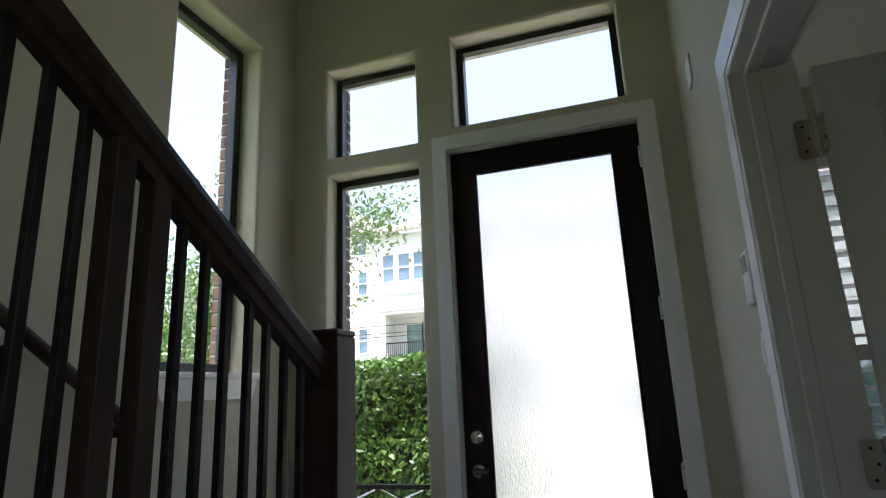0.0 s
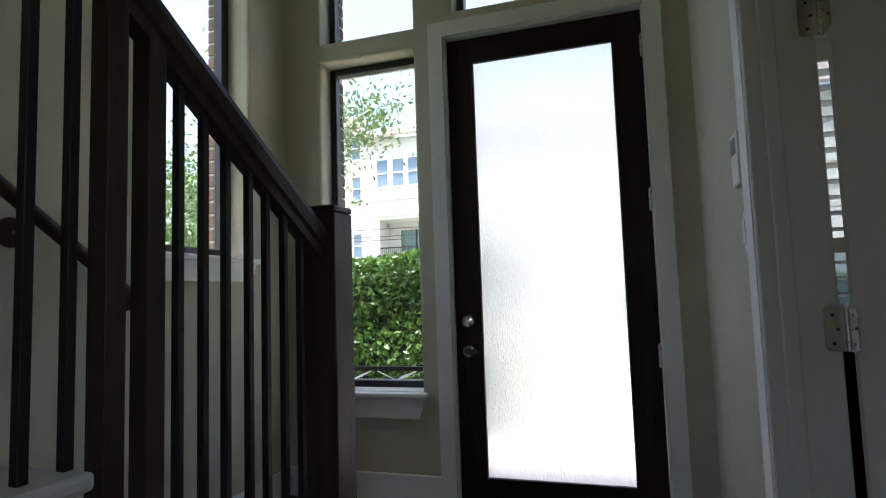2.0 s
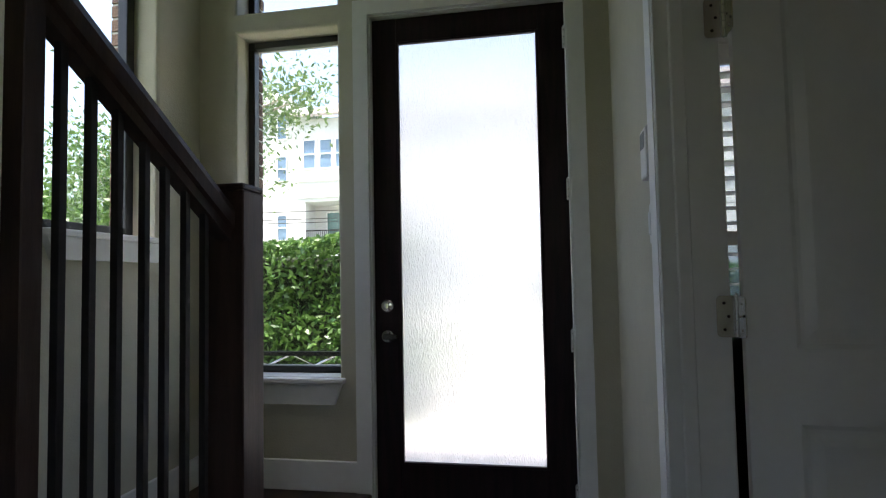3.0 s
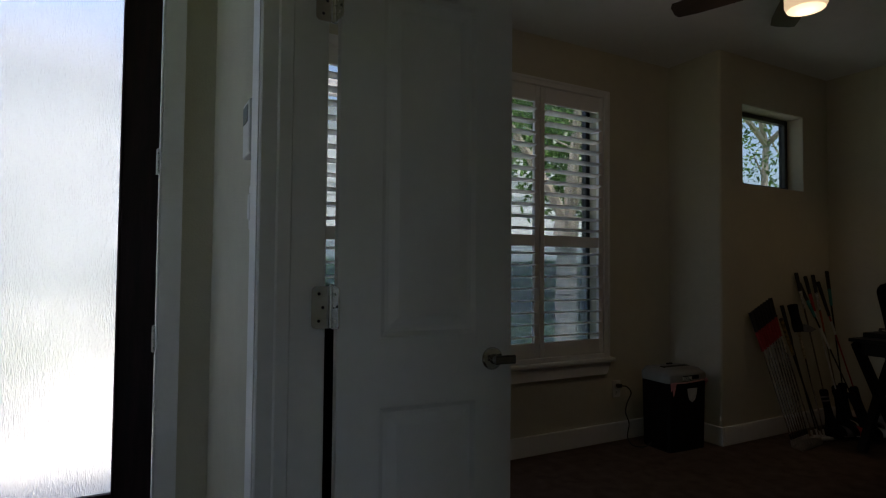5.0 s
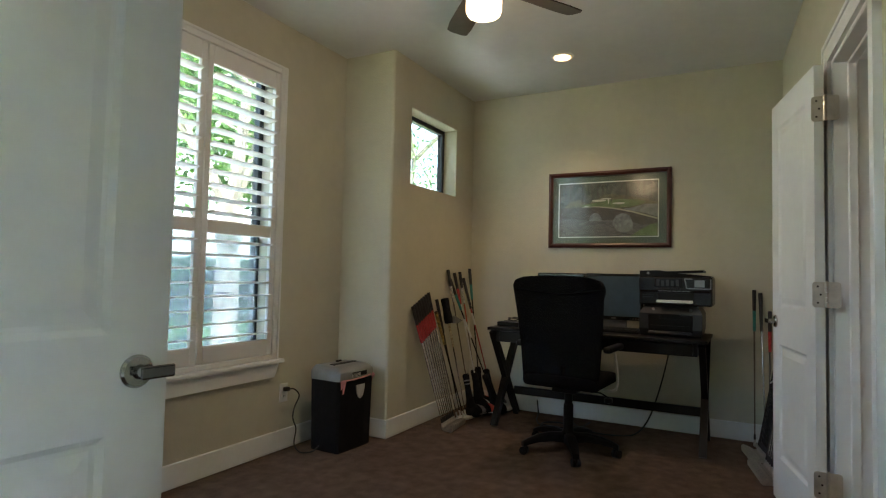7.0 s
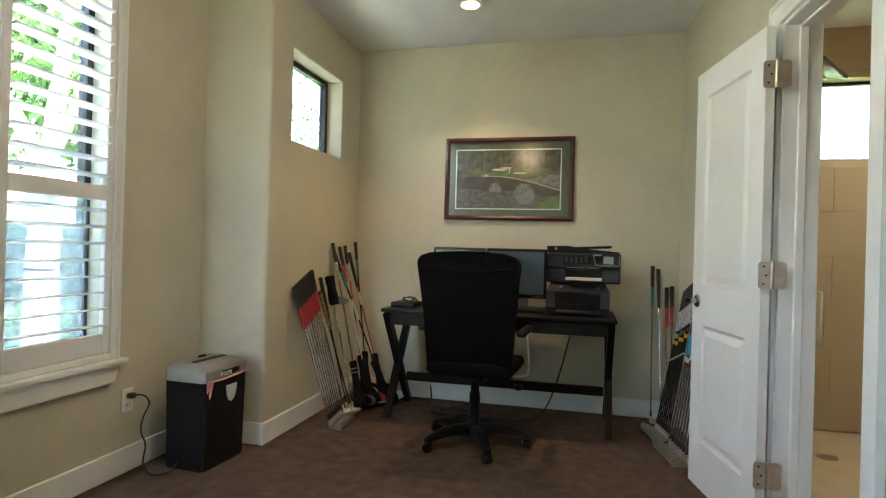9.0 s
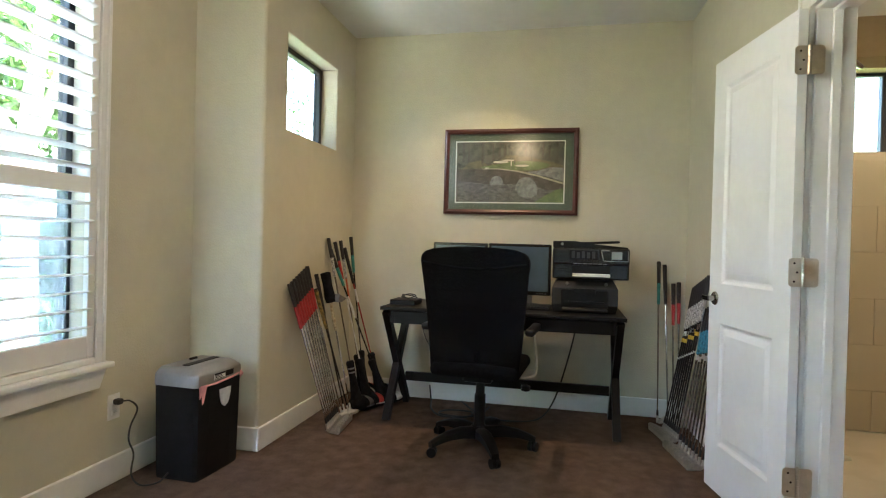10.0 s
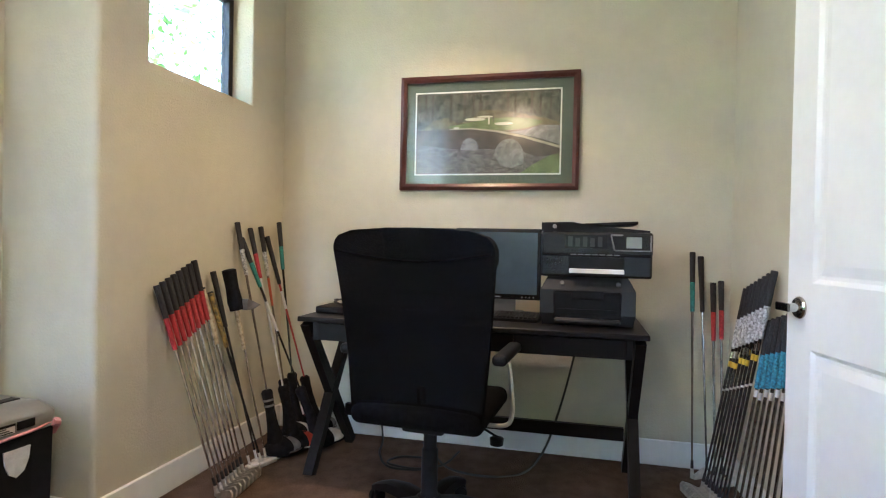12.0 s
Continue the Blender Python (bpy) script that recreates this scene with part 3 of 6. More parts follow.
# ---- stair ----
M_TREAD = mat("tread_paint", (0.62, 0.62, 0.60), 0.5, var=0.06, scale=4, bump=0.05, bscale=60)
bm = bmesh.new()
box(bm, -1.54, -1.12, 0.0, -0.66, 0.0, LAND - 0.03)
box(bm, -1.54, -1.12, LAND - 0.03, -0.63, 0.0, LAND, bevel=0.006)
tagged(part("landing", bm, M_FLOORW), "dark wood landing step beside the front door", "stair landing", kind="structure")
st = thing("staircase", "staircase with pale painted treads and risers along the wall", "staircase", kind="structure")
RUN, RISE, Y0 = 0.29, 0.191, -1.146
for i in range(8):
    y, z = Y0 - RUN * i, LAND + RISE * (i + 1)
    bm = bmesh.new()
    box(bm, -1.538, y - RUN - 0.002, z - 0.03, -0.60, y + 0.028, z, bevel=0.009, seg=2)
    part("tread", bm, M_TREAD, st)
    bm = bmesh.new()
    box(bm, -1.538, y - 0.018, z - RISE + 0.001, -0.63, y, z - 0.031)
    part("riser", bm, M_TRIM, st)
    bm = bmesh.new()
    box(bm, -0.645, y - RUN, 0.0, -0.622, y - 0.019, z - 0.031)
    part("stringer", bm, M_TRIM, st)

bal = thing("balustrade", "dark stained stair balustrade with a square newel and thin balusters", "stair railing")
bm = bmesh.new()
box(bm, -0.719, -1.235, LAND, -0.596, -1.121, 1.428, bevel=0.004)
nw = part("newel_post", bm, M_DWOOD, bal, "square dark wood newel post")
bm = bmesh.new()
box(bm, -0.721, -1.237, 1.428, -0.594, -1.119, 1.447, bevel=0.009, seg=2)
part("cap", bm, M_DWOOD, nw)
RX = -0.65


def rail_z(y):
    return 1.376 + 0.605 * (-1.288 - y)


bm = bmesh.new()
prof = [(-0.019, -0.047), (0.019, -0.047), (0.022, -0.026), (0.029, -0.018), (0.032, 0.012), (0.027, 0.030), (0.013, 0.040), (-0.013, 0.040), (-0.027, 0.030), (-0.032, 0.012), (-0.029, -0.018), (-0.022, -0.026)]
ya, yb = -1.20, -3.45
extrude_poly(bm, [(RX + u, ya, rail_z(ya) + v / 0.845) for u, v in prof], (0, yb - ya, rail_z(yb) - rail_z(ya)))
part("handrail", bm, M_DWOOD, bal, "moulded dark wood handrail")


def tread_z(y):
    i = int((Y0 + 0.028 - y) // RUN)
    return LAND + RISE * (i + 1) if y < Y0 + 0.028 else LAND


for k, y in enumerate((-1.33, -1.407, -1.483, -1.55, -1.63, -1.70, -1.77)):
    bm = bmesh.new()
    box(bm, RX - 0.0085, y - 0.0085, tread_z(y), RX + 0.0085, y + 0.0085, rail_z(y) - 0.03, bevel=0.001)
    part("baluster", bm, M_BLACK, bal)
for y in (-1.843, -1.93):
    bm = bmesh.new()
    box(bm, RX - 0.021, y - 0.021, tread_z(y), RX + 0.021, y + 0.021, rail_z(y) - 0.03, bevel=0.002)
    part("wood_post", bm, M_DWOOD, bal, "thicker dark wood post")
for y in [-2.00 - 0.07 * i for i in range(18)]:
    bm = bmesh.new()
    box(bm, RX - 0.0085, y - 0.0085, tread_z(y), RX + 0.0085, y + 0.0085, rail_z(y) - 0.03, bevel=0.001)
    part("baluster", bm, M_BLACK, bal)

wr = thing("wall_handrail", "round dark wood handrail on brackets along the stair wall", "handrail")
bm = bmesh.new()


def wrz(y):
    return 1.26 - 0.70 * (y + 1.156)


tube(bm, [(-1.48, -1.09, wrz(-1.09)), (-1.48, -1.5, wrz(-1.5)), (-1.48, -2.5, wrz(-2.5)), (-1.48, -3.3, wrz(-3.3))], 0.023, 14)
part("rail", bm, M_DWOOD, wr, smooth=True)
bm = bmesh.new()
tube(bm, smooth_path([(-1.48, -1.088, wrz(-1.09)), (-1.485, -1.075, wrz(-1.09) - 0.02), (-1.51, -1.07, wrz(-1.09) - 0.035), (-1.538, -1.07, wrz(-1.09) - 0.035)], 4), 0.021, 12)
part("return_end", bm, M_DWOOD, wr, smooth=True)
for y in (-1.467, -2.6):
    bm = bmesh.new()
    lathe(bm, [(0.045, 0), (0.045, 0.01), (0.036, 0.018), (0.02, 0.02)], 20, pose(-1.54, y, wrz(y) - 0.075, 0, 90, 0))
    br = part("rose", bm, M_DWOOD, wr, smooth=True)
    bm = bmesh.new()
    tube(bm, smooth_path([(-1.525, y, wrz(y) - 0.075), (-1.495, y, wrz(y) - 0.085), (-1.478, y, wrz(y) - 0.055), (-1.48, y, wrz(y) - 0.02)], 5), 0.007, 8)
    part("bracket_arm", bm, M_NICKEL, br, smooth=True)

# ---- shutters ----
sh = thing("plantation_shutters", "white plantation shutters with open louvres in the office window", "shutters")
SX0, SX1, SZ0, SZ1, SY = 0.83, 3.09, 0.575, 2.385, 0.415
for nm, b in (("frame_side", (SX0, SY - 0.02, SZ0, SX0 + 0.045, SY + 0.03, SZ1)), ("frame_side", (SX1 - 0.045, SY - 0.02, SZ0, SX1, SY + 0.03, SZ1)), ("frame_top", (SX0 + 0.045, SY - 0.02, SZ1 - 0.045, SX1 - 0.045, SY + 0.03, SZ1)), ("frame_bottom", (SX0 + 0.045, SY - 0.02, SZ0, SX1 - 0.045, SY + 0.03, SZ0 + 0.03))):
    bm = bmesh.new()
    box(bm, *b, bevel=0.005)
    part(nm, bm, M_SHUT, sh)
for nm, b in (("frame_lip", (SX1 - 0.014, SY - 0.028, SZ0, SX1 + 0.004, SY - 0.02, SZ1 + 0.004)), ("frame_lip", (SX0, SY - 0.028, SZ1 - 0.014, SX1 - 0.014, SY - 0.02, SZ1 + 0.004))):
    bm = bmesh.new()
    box(bm, *b, bevel=0.003)
    part(nm, bm, M_SHUT, sh)
PW = (SX1 - SX0 - 0.09) / 4
bm = bmesh.new()
lw = PW - 0.08
prof = [(-0.043, 0.0), (-0.032, 0.004), (0.0, 0.0055), (0.032, 0.004), (0.043, 0.0), (0.032, -0.004), (0.0, -0.0055), (-0.032, -0.004)]
extrude_poly(bm, [(-lw / 2, u, v) for u, v in prof], (lw, 0, 0))
LOUVRE = None
for k in range(4):
    x0 = SX0 + 0.045 + k * PW + 0.002
    x1 = x0 + PW - 0.004
    z0, z1 = SZ0 + 0.032, SZ1 - 0.047
    bm2 = bmesh.new()
    box(bm2, x0, SY - 0.012, z0, x0 + 0.038, SY + 0.016, z1, bevel=0.004)
    pn = part("shutter_panel", bm2, M_SHUT, sh)
    for nm, b in (("stile", (x1 - 0.038, SY - 0.012, z0, x1, SY + 0.016, z1)), ("top_rail", (x0 + 0.038, SY - 0.011, 2.235, x1 - 0.038, SY + 0.015, z1)), ("mid_rail", (x0 + 0.038, SY - 0.011, 1.312, x1 - 0.038, SY + 0.015, 1.383)), ("bottom_rail", (x0 + 0.038, SY - 0.011, z0, x1 - 0.038, SY + 0.015, 0.70))):
        bm2 = bmesh.new()
        box(bm2, *b, bevel=0.003)
        part(nm, bm2, M_SHUT, pn)
    for za, n in ((0.738, 8), (1.424, 11)):
        for i in range(n):
            z = za + 0.0757 * i
            if LOUVRE is None:
                o = part("louvre", bm, M_SHUT, pn)
                LOUVRE = o.data
            else:
                o = new("louvre", LOUVRE)
                o.parent = pn
            o.matrix_basis = pose((x0 + x1) / 2, SY + 0.003, z, -6, 0, 0)
    if k in (1, 3):
        for z in (0.78, 1.45, 2.1):
            bm2 = bmesh.new()
            rod(bm2, (x1 + 0.003, SY - 0.022, z - 0.03), (x1 + 0.003, SY - 0.022, z + 0.03), 0.004, n=8)
            part("hinge", bm2, M_SHUT, pn)

# ---- office furniture ----
M_DESK = mat("desk_black", (0.007, 0.006, 0.006), 0.4, scale=8, col2=(0.004, 0.0035, 0.004), stretch=(1, 0.3, 1), bump=0.06, bscale=50, spec=0.2)
M_PLAST = mat("black_plastic", (0.007, 0.007, 0.008), 0.45, var=0.15, scale=30, bump=0.05, bscale=200, spec=0.2)
M_GPLAST = mat("gloss_black_plastic", (0.008, 0.008, 0.009), 0.24, var=0.1, scale=30)
M_DGREY = mat("dark_grey_plastic", (0.017, 0.017, 0.018), 0.42, var=0.1, scale=30, bump=0.04, bscale=200)
M_SILVER = mat("silver_plastic", (0.23, 0.23, 0.22), 0.38, 0.15, var=0.05, scale=12)
M_FABRIC = mat("black_mesh_fabric", (0.005, 0.005, 0.006), 0.95, var=0.25, scale=60, bump=0.6, bscale=900, spec=0.1)
M_BACK = mat("chair_mesh", (0.006, 0.006, 0.007), 0.95, var=0.25, scale=60, bump=0.6, bscale=900, spec=0.1)
_n = M_BACK.node_tree
_t = _n.nodes.new("ShaderNodeBsdfTransparent")
_x = _n.nodes.new("ShaderNodeMixShader")
_x.inputs[0].default_value = 0.08
_n.links.new(_n.nodes["Principled BSDF"].outputs[0], _x.inputs[1])
_n.links.new(_t.outputs[0], _x.inputs[2])
_n.links.new(_x.outputs[0], _n.nodes["Material Output"].inputs[0])
# blue-grey base holds part of the reflection on the dark screens
M_SCREEN = mat("screen", (0.075, 0.105, 0.125), 0.16, var=0.1, scale=2)
M_SMOKE = mat("smoked_panel", (0.02, 0.02, 0.022), 0.06, var=0.2, scale=12)
M_CGREYP = mat("grey_badge", (0.16, 0.16, 0.17), 0.3, 0.5, var=0.1)
M_KEYS = mat("key_caps", (0.03, 0.03, 0.032), 0.3, var=0.2, scale=60)
M_PAPER = mat("paper", (0.82, 0.82, 0.80), 0.8, var=0.03)
M_PINK = mat("pink_bag", (0.75, 0.33, 0.36), 0.4, var=0.15, scale=20)
M_CABLE = mat("black_cable", (0.02, 0.019, 0.018), 0.5, var=0.1)

# desk with crossed ends
dk = thing("writing_desk", "black wooden writing desk with crossed X legs", "desk")
DXF, DXB, DYL, DYR, DZ = 4.325, 4.93, -0.470, -1.945, 0.738
bm = bmesh.new()
box(bm, DXF, DYR, DZ - 0.022, DXB, DYL, DZ, bevel=0.003)
part("desktop", bm, M_DESK, dk)


def beam(bm, a, b, w, t):
    """A bar of w by t between two points in a plane of constant y."""
    a, b = Vector(a), Vector(b)
    d = (b - a)
    up = d.cross(Vector((0, 1, 0))).normalized()
    yv = Vector((0, 1, 0))
    pts = [a - up * w / 2 - yv * t / 2, a + up * w / 2 - yv * t / 2, a + up * w / 2 + yv * t / 2, a - up * w / 2 + yv * t / 2]
    vs = [bm.verts.new(p) for p in pts]
    ws = [bm.verts.new(p + d) for p in pts]
    bm.faces.new(list(reversed(vs)))
    bm.faces.new(ws)
    for i in range(4):
        bm.faces.new((vs[i], vs[(i + 1) % 4], ws[(i + 1) % 4], ws[i]))


ZT = DZ - 0.022
for yy in (DYL - 0.032, DYR + 0.032):
    bm = bmesh.new()
    beam(bm, (4.405, yy, 0.0), (4.63, yy, 0.34), 0.055, 0.045)
    beam(bm, (4.63, yy, 0.34), (4.90, yy, ZT), 0.055, 0.044)
    for v in bm.verts:
        v.co.z = min(max(v.co.z, 0.0), ZT)
    part("leg", bm, M_DESK, dk)
    bm = bmesh.new()
    beam(bm, (4.355, yy, ZT), (4.63, yy, 0.34), 0.062, 0.040)
    beam(bm, (4.63, yy, 0.34), (4.885, yy, 0.0), 0.055, 0.040)
    for v in bm.verts:
        v.co.z = min(max(v.co.z, 0.0), ZT)
    part("leg", bm, M_DESK, dk)
bm = bmesh.new()
box(bm, 4.745, DYR + 0.055, 0.185, 4.775, DYL - 0.055, 0.245, bevel=0.003)
part("stretcher", bm, M_DESK, dk)
bm = bmesh.new()
box(bm, DXF + 0.035, DYR + 0.06, DZ - 0.105, DXB - 0.03, DYL - 0.06, ZT - 0.0005)
part("apron", bm, M_DESK, dk)
for y0, y1 in ((-0.56, -0.98), (-0.985, -1.42), (-1.425, -1.86)):
    bm = bmesh.new()
    box(bm, DXF + 0.020, y1, DZ - 0.102, DXF + 0.035, y0, ZT - 0.004, bevel=0.002)
    part("drawer_front", bm, M_DESK, dk)

# office chair
oc = thing("office_chair", "black mesh-back swivel office chair pushed up to the desk", "office chair", pose(4.10, -1.145, 0, 0, 0, -4))
bm = bmesh.new()
N, R = 16, 40
grid = []
for s in (0, 1):
    rows = []
    for j in range(R + 1):
        v = j / R
        hw = 0.235 + 0.052 * min(1, v * 1.1)
        if v > 0.9:
            hw -= 0.075 * (1 - math.sqrt(max(0.0, 1 - ((v - 0.9) / 0.1) ** 2)))
        elif v < 0.06:
            hw -= 0.03 * ((0.06 - v) / 0.06) ** 2
        z = 0.43 + 0.683 * v
        row = []
        for i in range(N + 1):
            u = -1 + 2 * i / N
            y = u * hw
            x = -0.145 - 0.085 * v + 0.045 * math.cos(u * 1.4) - 0.05 * math.sin(v * math.pi) * -0.6 - 0.045
            zz = z + (0.012 * (1 - u * u) if v > 0.95 else 0)
            row.append(bm.verts.new((x + (0.0 if s == 0 else 0.035 + (0.03 if v > 0.83 else 0)), y, zz)))
        rows.append(row)
    grid.append(rows)
for s in (0, 1):
    for j in range(R):
        for i in range(N):
            bm.faces.new((grid[s][j][i], grid[s][j][i + 1], grid[s][j + 1][i + 1], grid[s][j + 1][i]))
for j in range(R):
    for i in (0, N):
        bm.faces.new((grid[0][j][i], grid[0][j + 1][i], grid[1][j + 1][i], grid[1][j][i]))
for i in range(N):
    for j in (0, R):
        bm.faces.new((grid[0][j][i], grid[0][j][i + 1], grid[1][j][i + 1], grid[1][j][i]))
bk = part("backrest", bm, M_BACK, oc, "black mesh backrest with a padded head", smooth=True)
# seam of the headrest and the stitched border
bm = bmesh.new()


def back_pt(u, v, off=-0.004):
    hw = 0.235 + 0.052 * min(1, v * 1.1)
    return (-0.145 - 0.085 * v + 0.045 * math.cos(u * 1.4) + 0.03 * math.sin(v * math.pi) - 0.045 + off, u * hw, 0.43 + 0.683 * v)


tube(bm, [back_pt(u, 0.90 - 0.05 * (1 - abs(u) ** 1.6)) for u in [-0.96 + 0.12 * i for i in range(17)]], 0.005, 6)
part("headrest_seam", bm, M_FABRIC, bk, smooth=True)
# spine and lumbar bar showing through the mesh
bm = bmesh.new()
tube(bm, smooth_path([(-0.02, 0, 0.40), (-0.08, 0, 0.41), (-0.10, 0, 0.46), (-0.115, 0, 0.56)], 5), 0.016, 8)
part("back_bracket", bm, M_PLAST, oc, smooth=True)
bm = bmesh.new()
box(bm, -0.20, -0.245, 0.425, 0.27, 0.245, 0.50, bevel=0.035, seg=4)
part("seat", bm, M_FABRIC, oc, smooth=True)
for s in (-1, 1):
    bm = bmesh.new()
    tube(bm, smooth_path([(0.0, s * 0.20, 0.415), (0.01, s * 0.285, 0.42), (0.02, s * 0.305, 0.47), (0.02, s * 0.295, 0.60), (0.02, s * 0.285, 0.665)], 5), 0.0085, 8)
    ar = part("armrest", bm, M_NICKEL, oc, "bent steel arm support", smooth=True)
    bm = bmesh.new()
    box(bm, -0.15, s * 0.285 - 0.026, 0.662, 0.16, s * 0.285 + 0.026, 0.70, bevel=0.016, seg=3)
    part("arm_pad", bm, M_PLAST, ar, smooth=True)
bm = bmesh.new()
lathe(bm, [(0.036, 0.09), (0.036, 0.13), (0.031, 0.14), (0.031, 0.30), (0.027, 0.305), (0.025, 0.31), (0.025, 0.40)], 20)
part("gas_lift", bm, M_PLAST, oc, smooth=True)
bm = bmesh.new()
box(bm, -0.10, -0.08, 0.385, 0.12, 0.08, 0.43, bevel=0.012, seg=2)
mc = part("mechanism", bm, M_PLAST, oc)
bm = bmesh.new()
tube(bm, [(0.03, -0.07, 0.40), (0.03, -0.20, 0.39), (0.02, -0.27, 0.36)], 0.005, 8)
lathe(bm, [(0.006, 0), (0.024, 0.006), (0.026, 0.03), (0.012, 0.036)], 14, pose(0.02, -0.25, 0.335, 0, 0, 0))
part("tilt_lever", bm, M_PLAST, mc, smooth=True)
bm = bmesh.new()
lathe(bm, [(0.05, 0.065), (0.055, 0.08), (0.05, 0.12), (0.038, 0.13)], 20)
hub = part("base_hub", bm, M_PLAST, oc, smooth=True)
for k in range(5):
    a = radians(64 + 72 * k)
    c, s = math.cos(a), math.sin(a)
    bm = bmesh.new()
    secs = []
    for r, z, hw, hh in ((0.035, 0.095, 0.034, 0.030), (0.12, 0.105, 0.032, 0.026), (0.21, 0.098, 0.028, 0.021), (0.275, 0.080, 0.024, 0.016), (0.312, 0.064, 0.020, 0.014)):
        secs.append([bm.verts.new((r * c - p * hw * s, r * s + p * hw * c, z + q * hh)) for p, q in ((-1, -1), (1, -1), (1, 0.6), (0.5, 1), (-0.5, 1), (-1, 0.6))])
    for A, B in zip(secs, secs[1:]):
        for i in range(6):
            bm.faces.new((A[i], A[(i + 1) % 6], B[(i + 1) % 6], B[i]))
    bm.faces.new(secs[0])
    bm.faces.new(secs[-1])
    sp = part("base_spoke", bm, M_PLAST, hub, smooth=True)
    bm = bmesh.new()
    for o in (-0.014, 0.014):
        cx, cy = 0.30 * c, 0.30 * s
        t = a + 0.9 * k
        dx, dy = math.cos(t) * 1, math.sin(t) * 1
        rod(bm, (cx + dx * (o - 0.009), cy + dy * (o - 0.009), 0.026), (cx + dx * (o + 0.009), cy + dy * (o + 0.009), 0.026), 0.026, n=14)
    rod(bm, (0.30 * c, 0.30 * s, 0.03), (0.30 * c, 0.30 * s, 0.062), 0.012, n=10)
    part("castor", bm, M_PLAST, sp, smooth=True)


# monitors
def monitor(y0, y1, z0, z1, x, label):
    root = thing("monitor", label, "monitor")
    bm = bmesh.new()
    box(bm, x, y0, z0, x + 0.045, y1, z1, bevel=0.006, seg=2)
    bd = part("housing", bm, M_GPLAST, root)
    bm = bmesh.new()
    box(bm, x - 0.002, y0 + 0.018, z0 + 0.026, x + 0.001, y1 - 0.018, z1 - 0.018)
    part("screen", bm, M_SCREEN, bd, "dark switched-off screen")
    ym = (y0 + y1) / 2
    bm = bmesh.new()
    box(bm, x + 0.045, ym - 0.085, DZ + 0.01, x + 0.075, ym + 0.085, z1 - 0.12, bevel=0.005)
    part("stand_neck", bm, M_SILVER, root)
    bm = bmesh.new()
    box(bm, x - 0.06, ym - 0.12, DZ, x + 0.12, ym + 0.12, DZ + 0.014, bevel=0.005)
    part("stand_foot", bm, M_SILVER, root)
    for b in [(y0 + 0.03 + 0.018 * i, 0.006) for i in range(4)] + [(ym - 0.018, 0.036)]:
        bm = bmesh.new()
        box(bm, x - 0.0025, b[0], z0 + 0.009, x, b[0] + b[1], z0 + 0.015)
        part("button" if b[1] < 0.01 else "badge", bm, M_SILVER, bd)
    return root


monitor(-1.500, -1.085, 0.812, 1.150, 4.75, "black flat monitor with a dark screen on the desk")
monitor(-1.075, -0.700, 0.812, 1.148, 4.77, "second black monitor behind the office chair")

kb = thing("keyboard", "black computer keyboard lying on the desk", "keyboard", pose(4.60, -1.29, DZ, 0, 0, -4))
bm = bmesh.new()
extrude_poly(bm, [(-0.075, -0.22, 0), (0.075, -0.22, 0), (0.075, -0.22, 0.024), (-0.075, -0.22, 0.012)], (0, 0.44, 0))
part("case", bm, M_PLAST, kb)
bm = bmesh.new()
for r in range(6):
    for c in range(22):
        x, y = -0.058 + 0.0215 * r, -0.205 + 0.0188 * c
        box(bm, x - 0.008, y - 0.007, 0.013 + 0.0018 * r, x + 0.008, y + 0.007, 0.022 + 0.0018 * r)
tagged(part("keys", bm, M_KEYS, kb), kind="stuff")

# the two stacked printers
p1 = thing("printer", "dark grey inkjet printer standing on the desk", "printer")
PX, PY0, PY1 = 4.49, -1.905, -1.515
bm = bmesh.new()
secs = [(PX + 0.02, PY0 + 0.01, PY1 - 0.01, DZ), (PX, PY0, PY1, DZ + 0.05), (PX + 0.005, PY0, PY1, DZ + 0.15), (PX + 0.03, PY0 + 0.03, PY1 - 0.03, DZ + 0.205)]
rings = [[bm.verts.new(v) for v in ((x, a, z), (x, b, z), (PX + 0.38, b, z), (PX + 0.38, a, z))] for x, a, b, z in secs]
for A, B in zip(rings, rings[1:]):
    for i in range(4):
        bm.faces.new((A[i], A[(i + 1) % 4], B[(i + 1) % 4], B[i]))
bm.faces.new(rings[0])
bm.faces.new(rings[-1])
part("body", bm, M_DGREY, p1)
bm = bmesh.new()
box(bm, PX - 0.004, PY0 + 0.055, DZ + 0.028, PX + 0.03, PY1 - 0.055, DZ + 0.145, bevel=0.008)
fr = part("front_recess", bm, M_PLAST, p1)
bm = bmesh.new()
box(bm, PX - 0.035, PY0 + 0.06, DZ + 0.012, PX, PY1 - 0.06, DZ + 0.035, bevel=0.008)
part("paper_tray", bm, M_DGREY, p1)
bm = bmesh.new()
box(bm, PX - 0.009, PY0 + 0.075, DZ + 0.055, PX - 0.003, PY1 - 0.075, DZ + 0.072, bevel=0.002)
box(bm, PX - 0.012, PY0 + 0.13, DZ + 0.115, PX - 0.003, PY1 - 0.13, DZ + 0.15, bevel=0.003)
part("output_slot", bm, M_PLAST, fr)
for y in (PY0 + 0.07, PY1 - 0.09):
    bm = bmesh.new()
    lathe(bm, [(0.010, 0), (0.010, 0.003), (0.007, 0.005)], 16, pose(PX + 0.012, y, DZ + 0.178, 0, -70, 0))
    part("badge", bm, M_CGREYP, p1)
p2 = thing("printer", "glossy black all-in-one printer stacked on another printer", "printer")
QX, QY0, QY1, QZ = 4.47, -1.965, -1.515, DZ + 0.206
bm = bmesh.new()
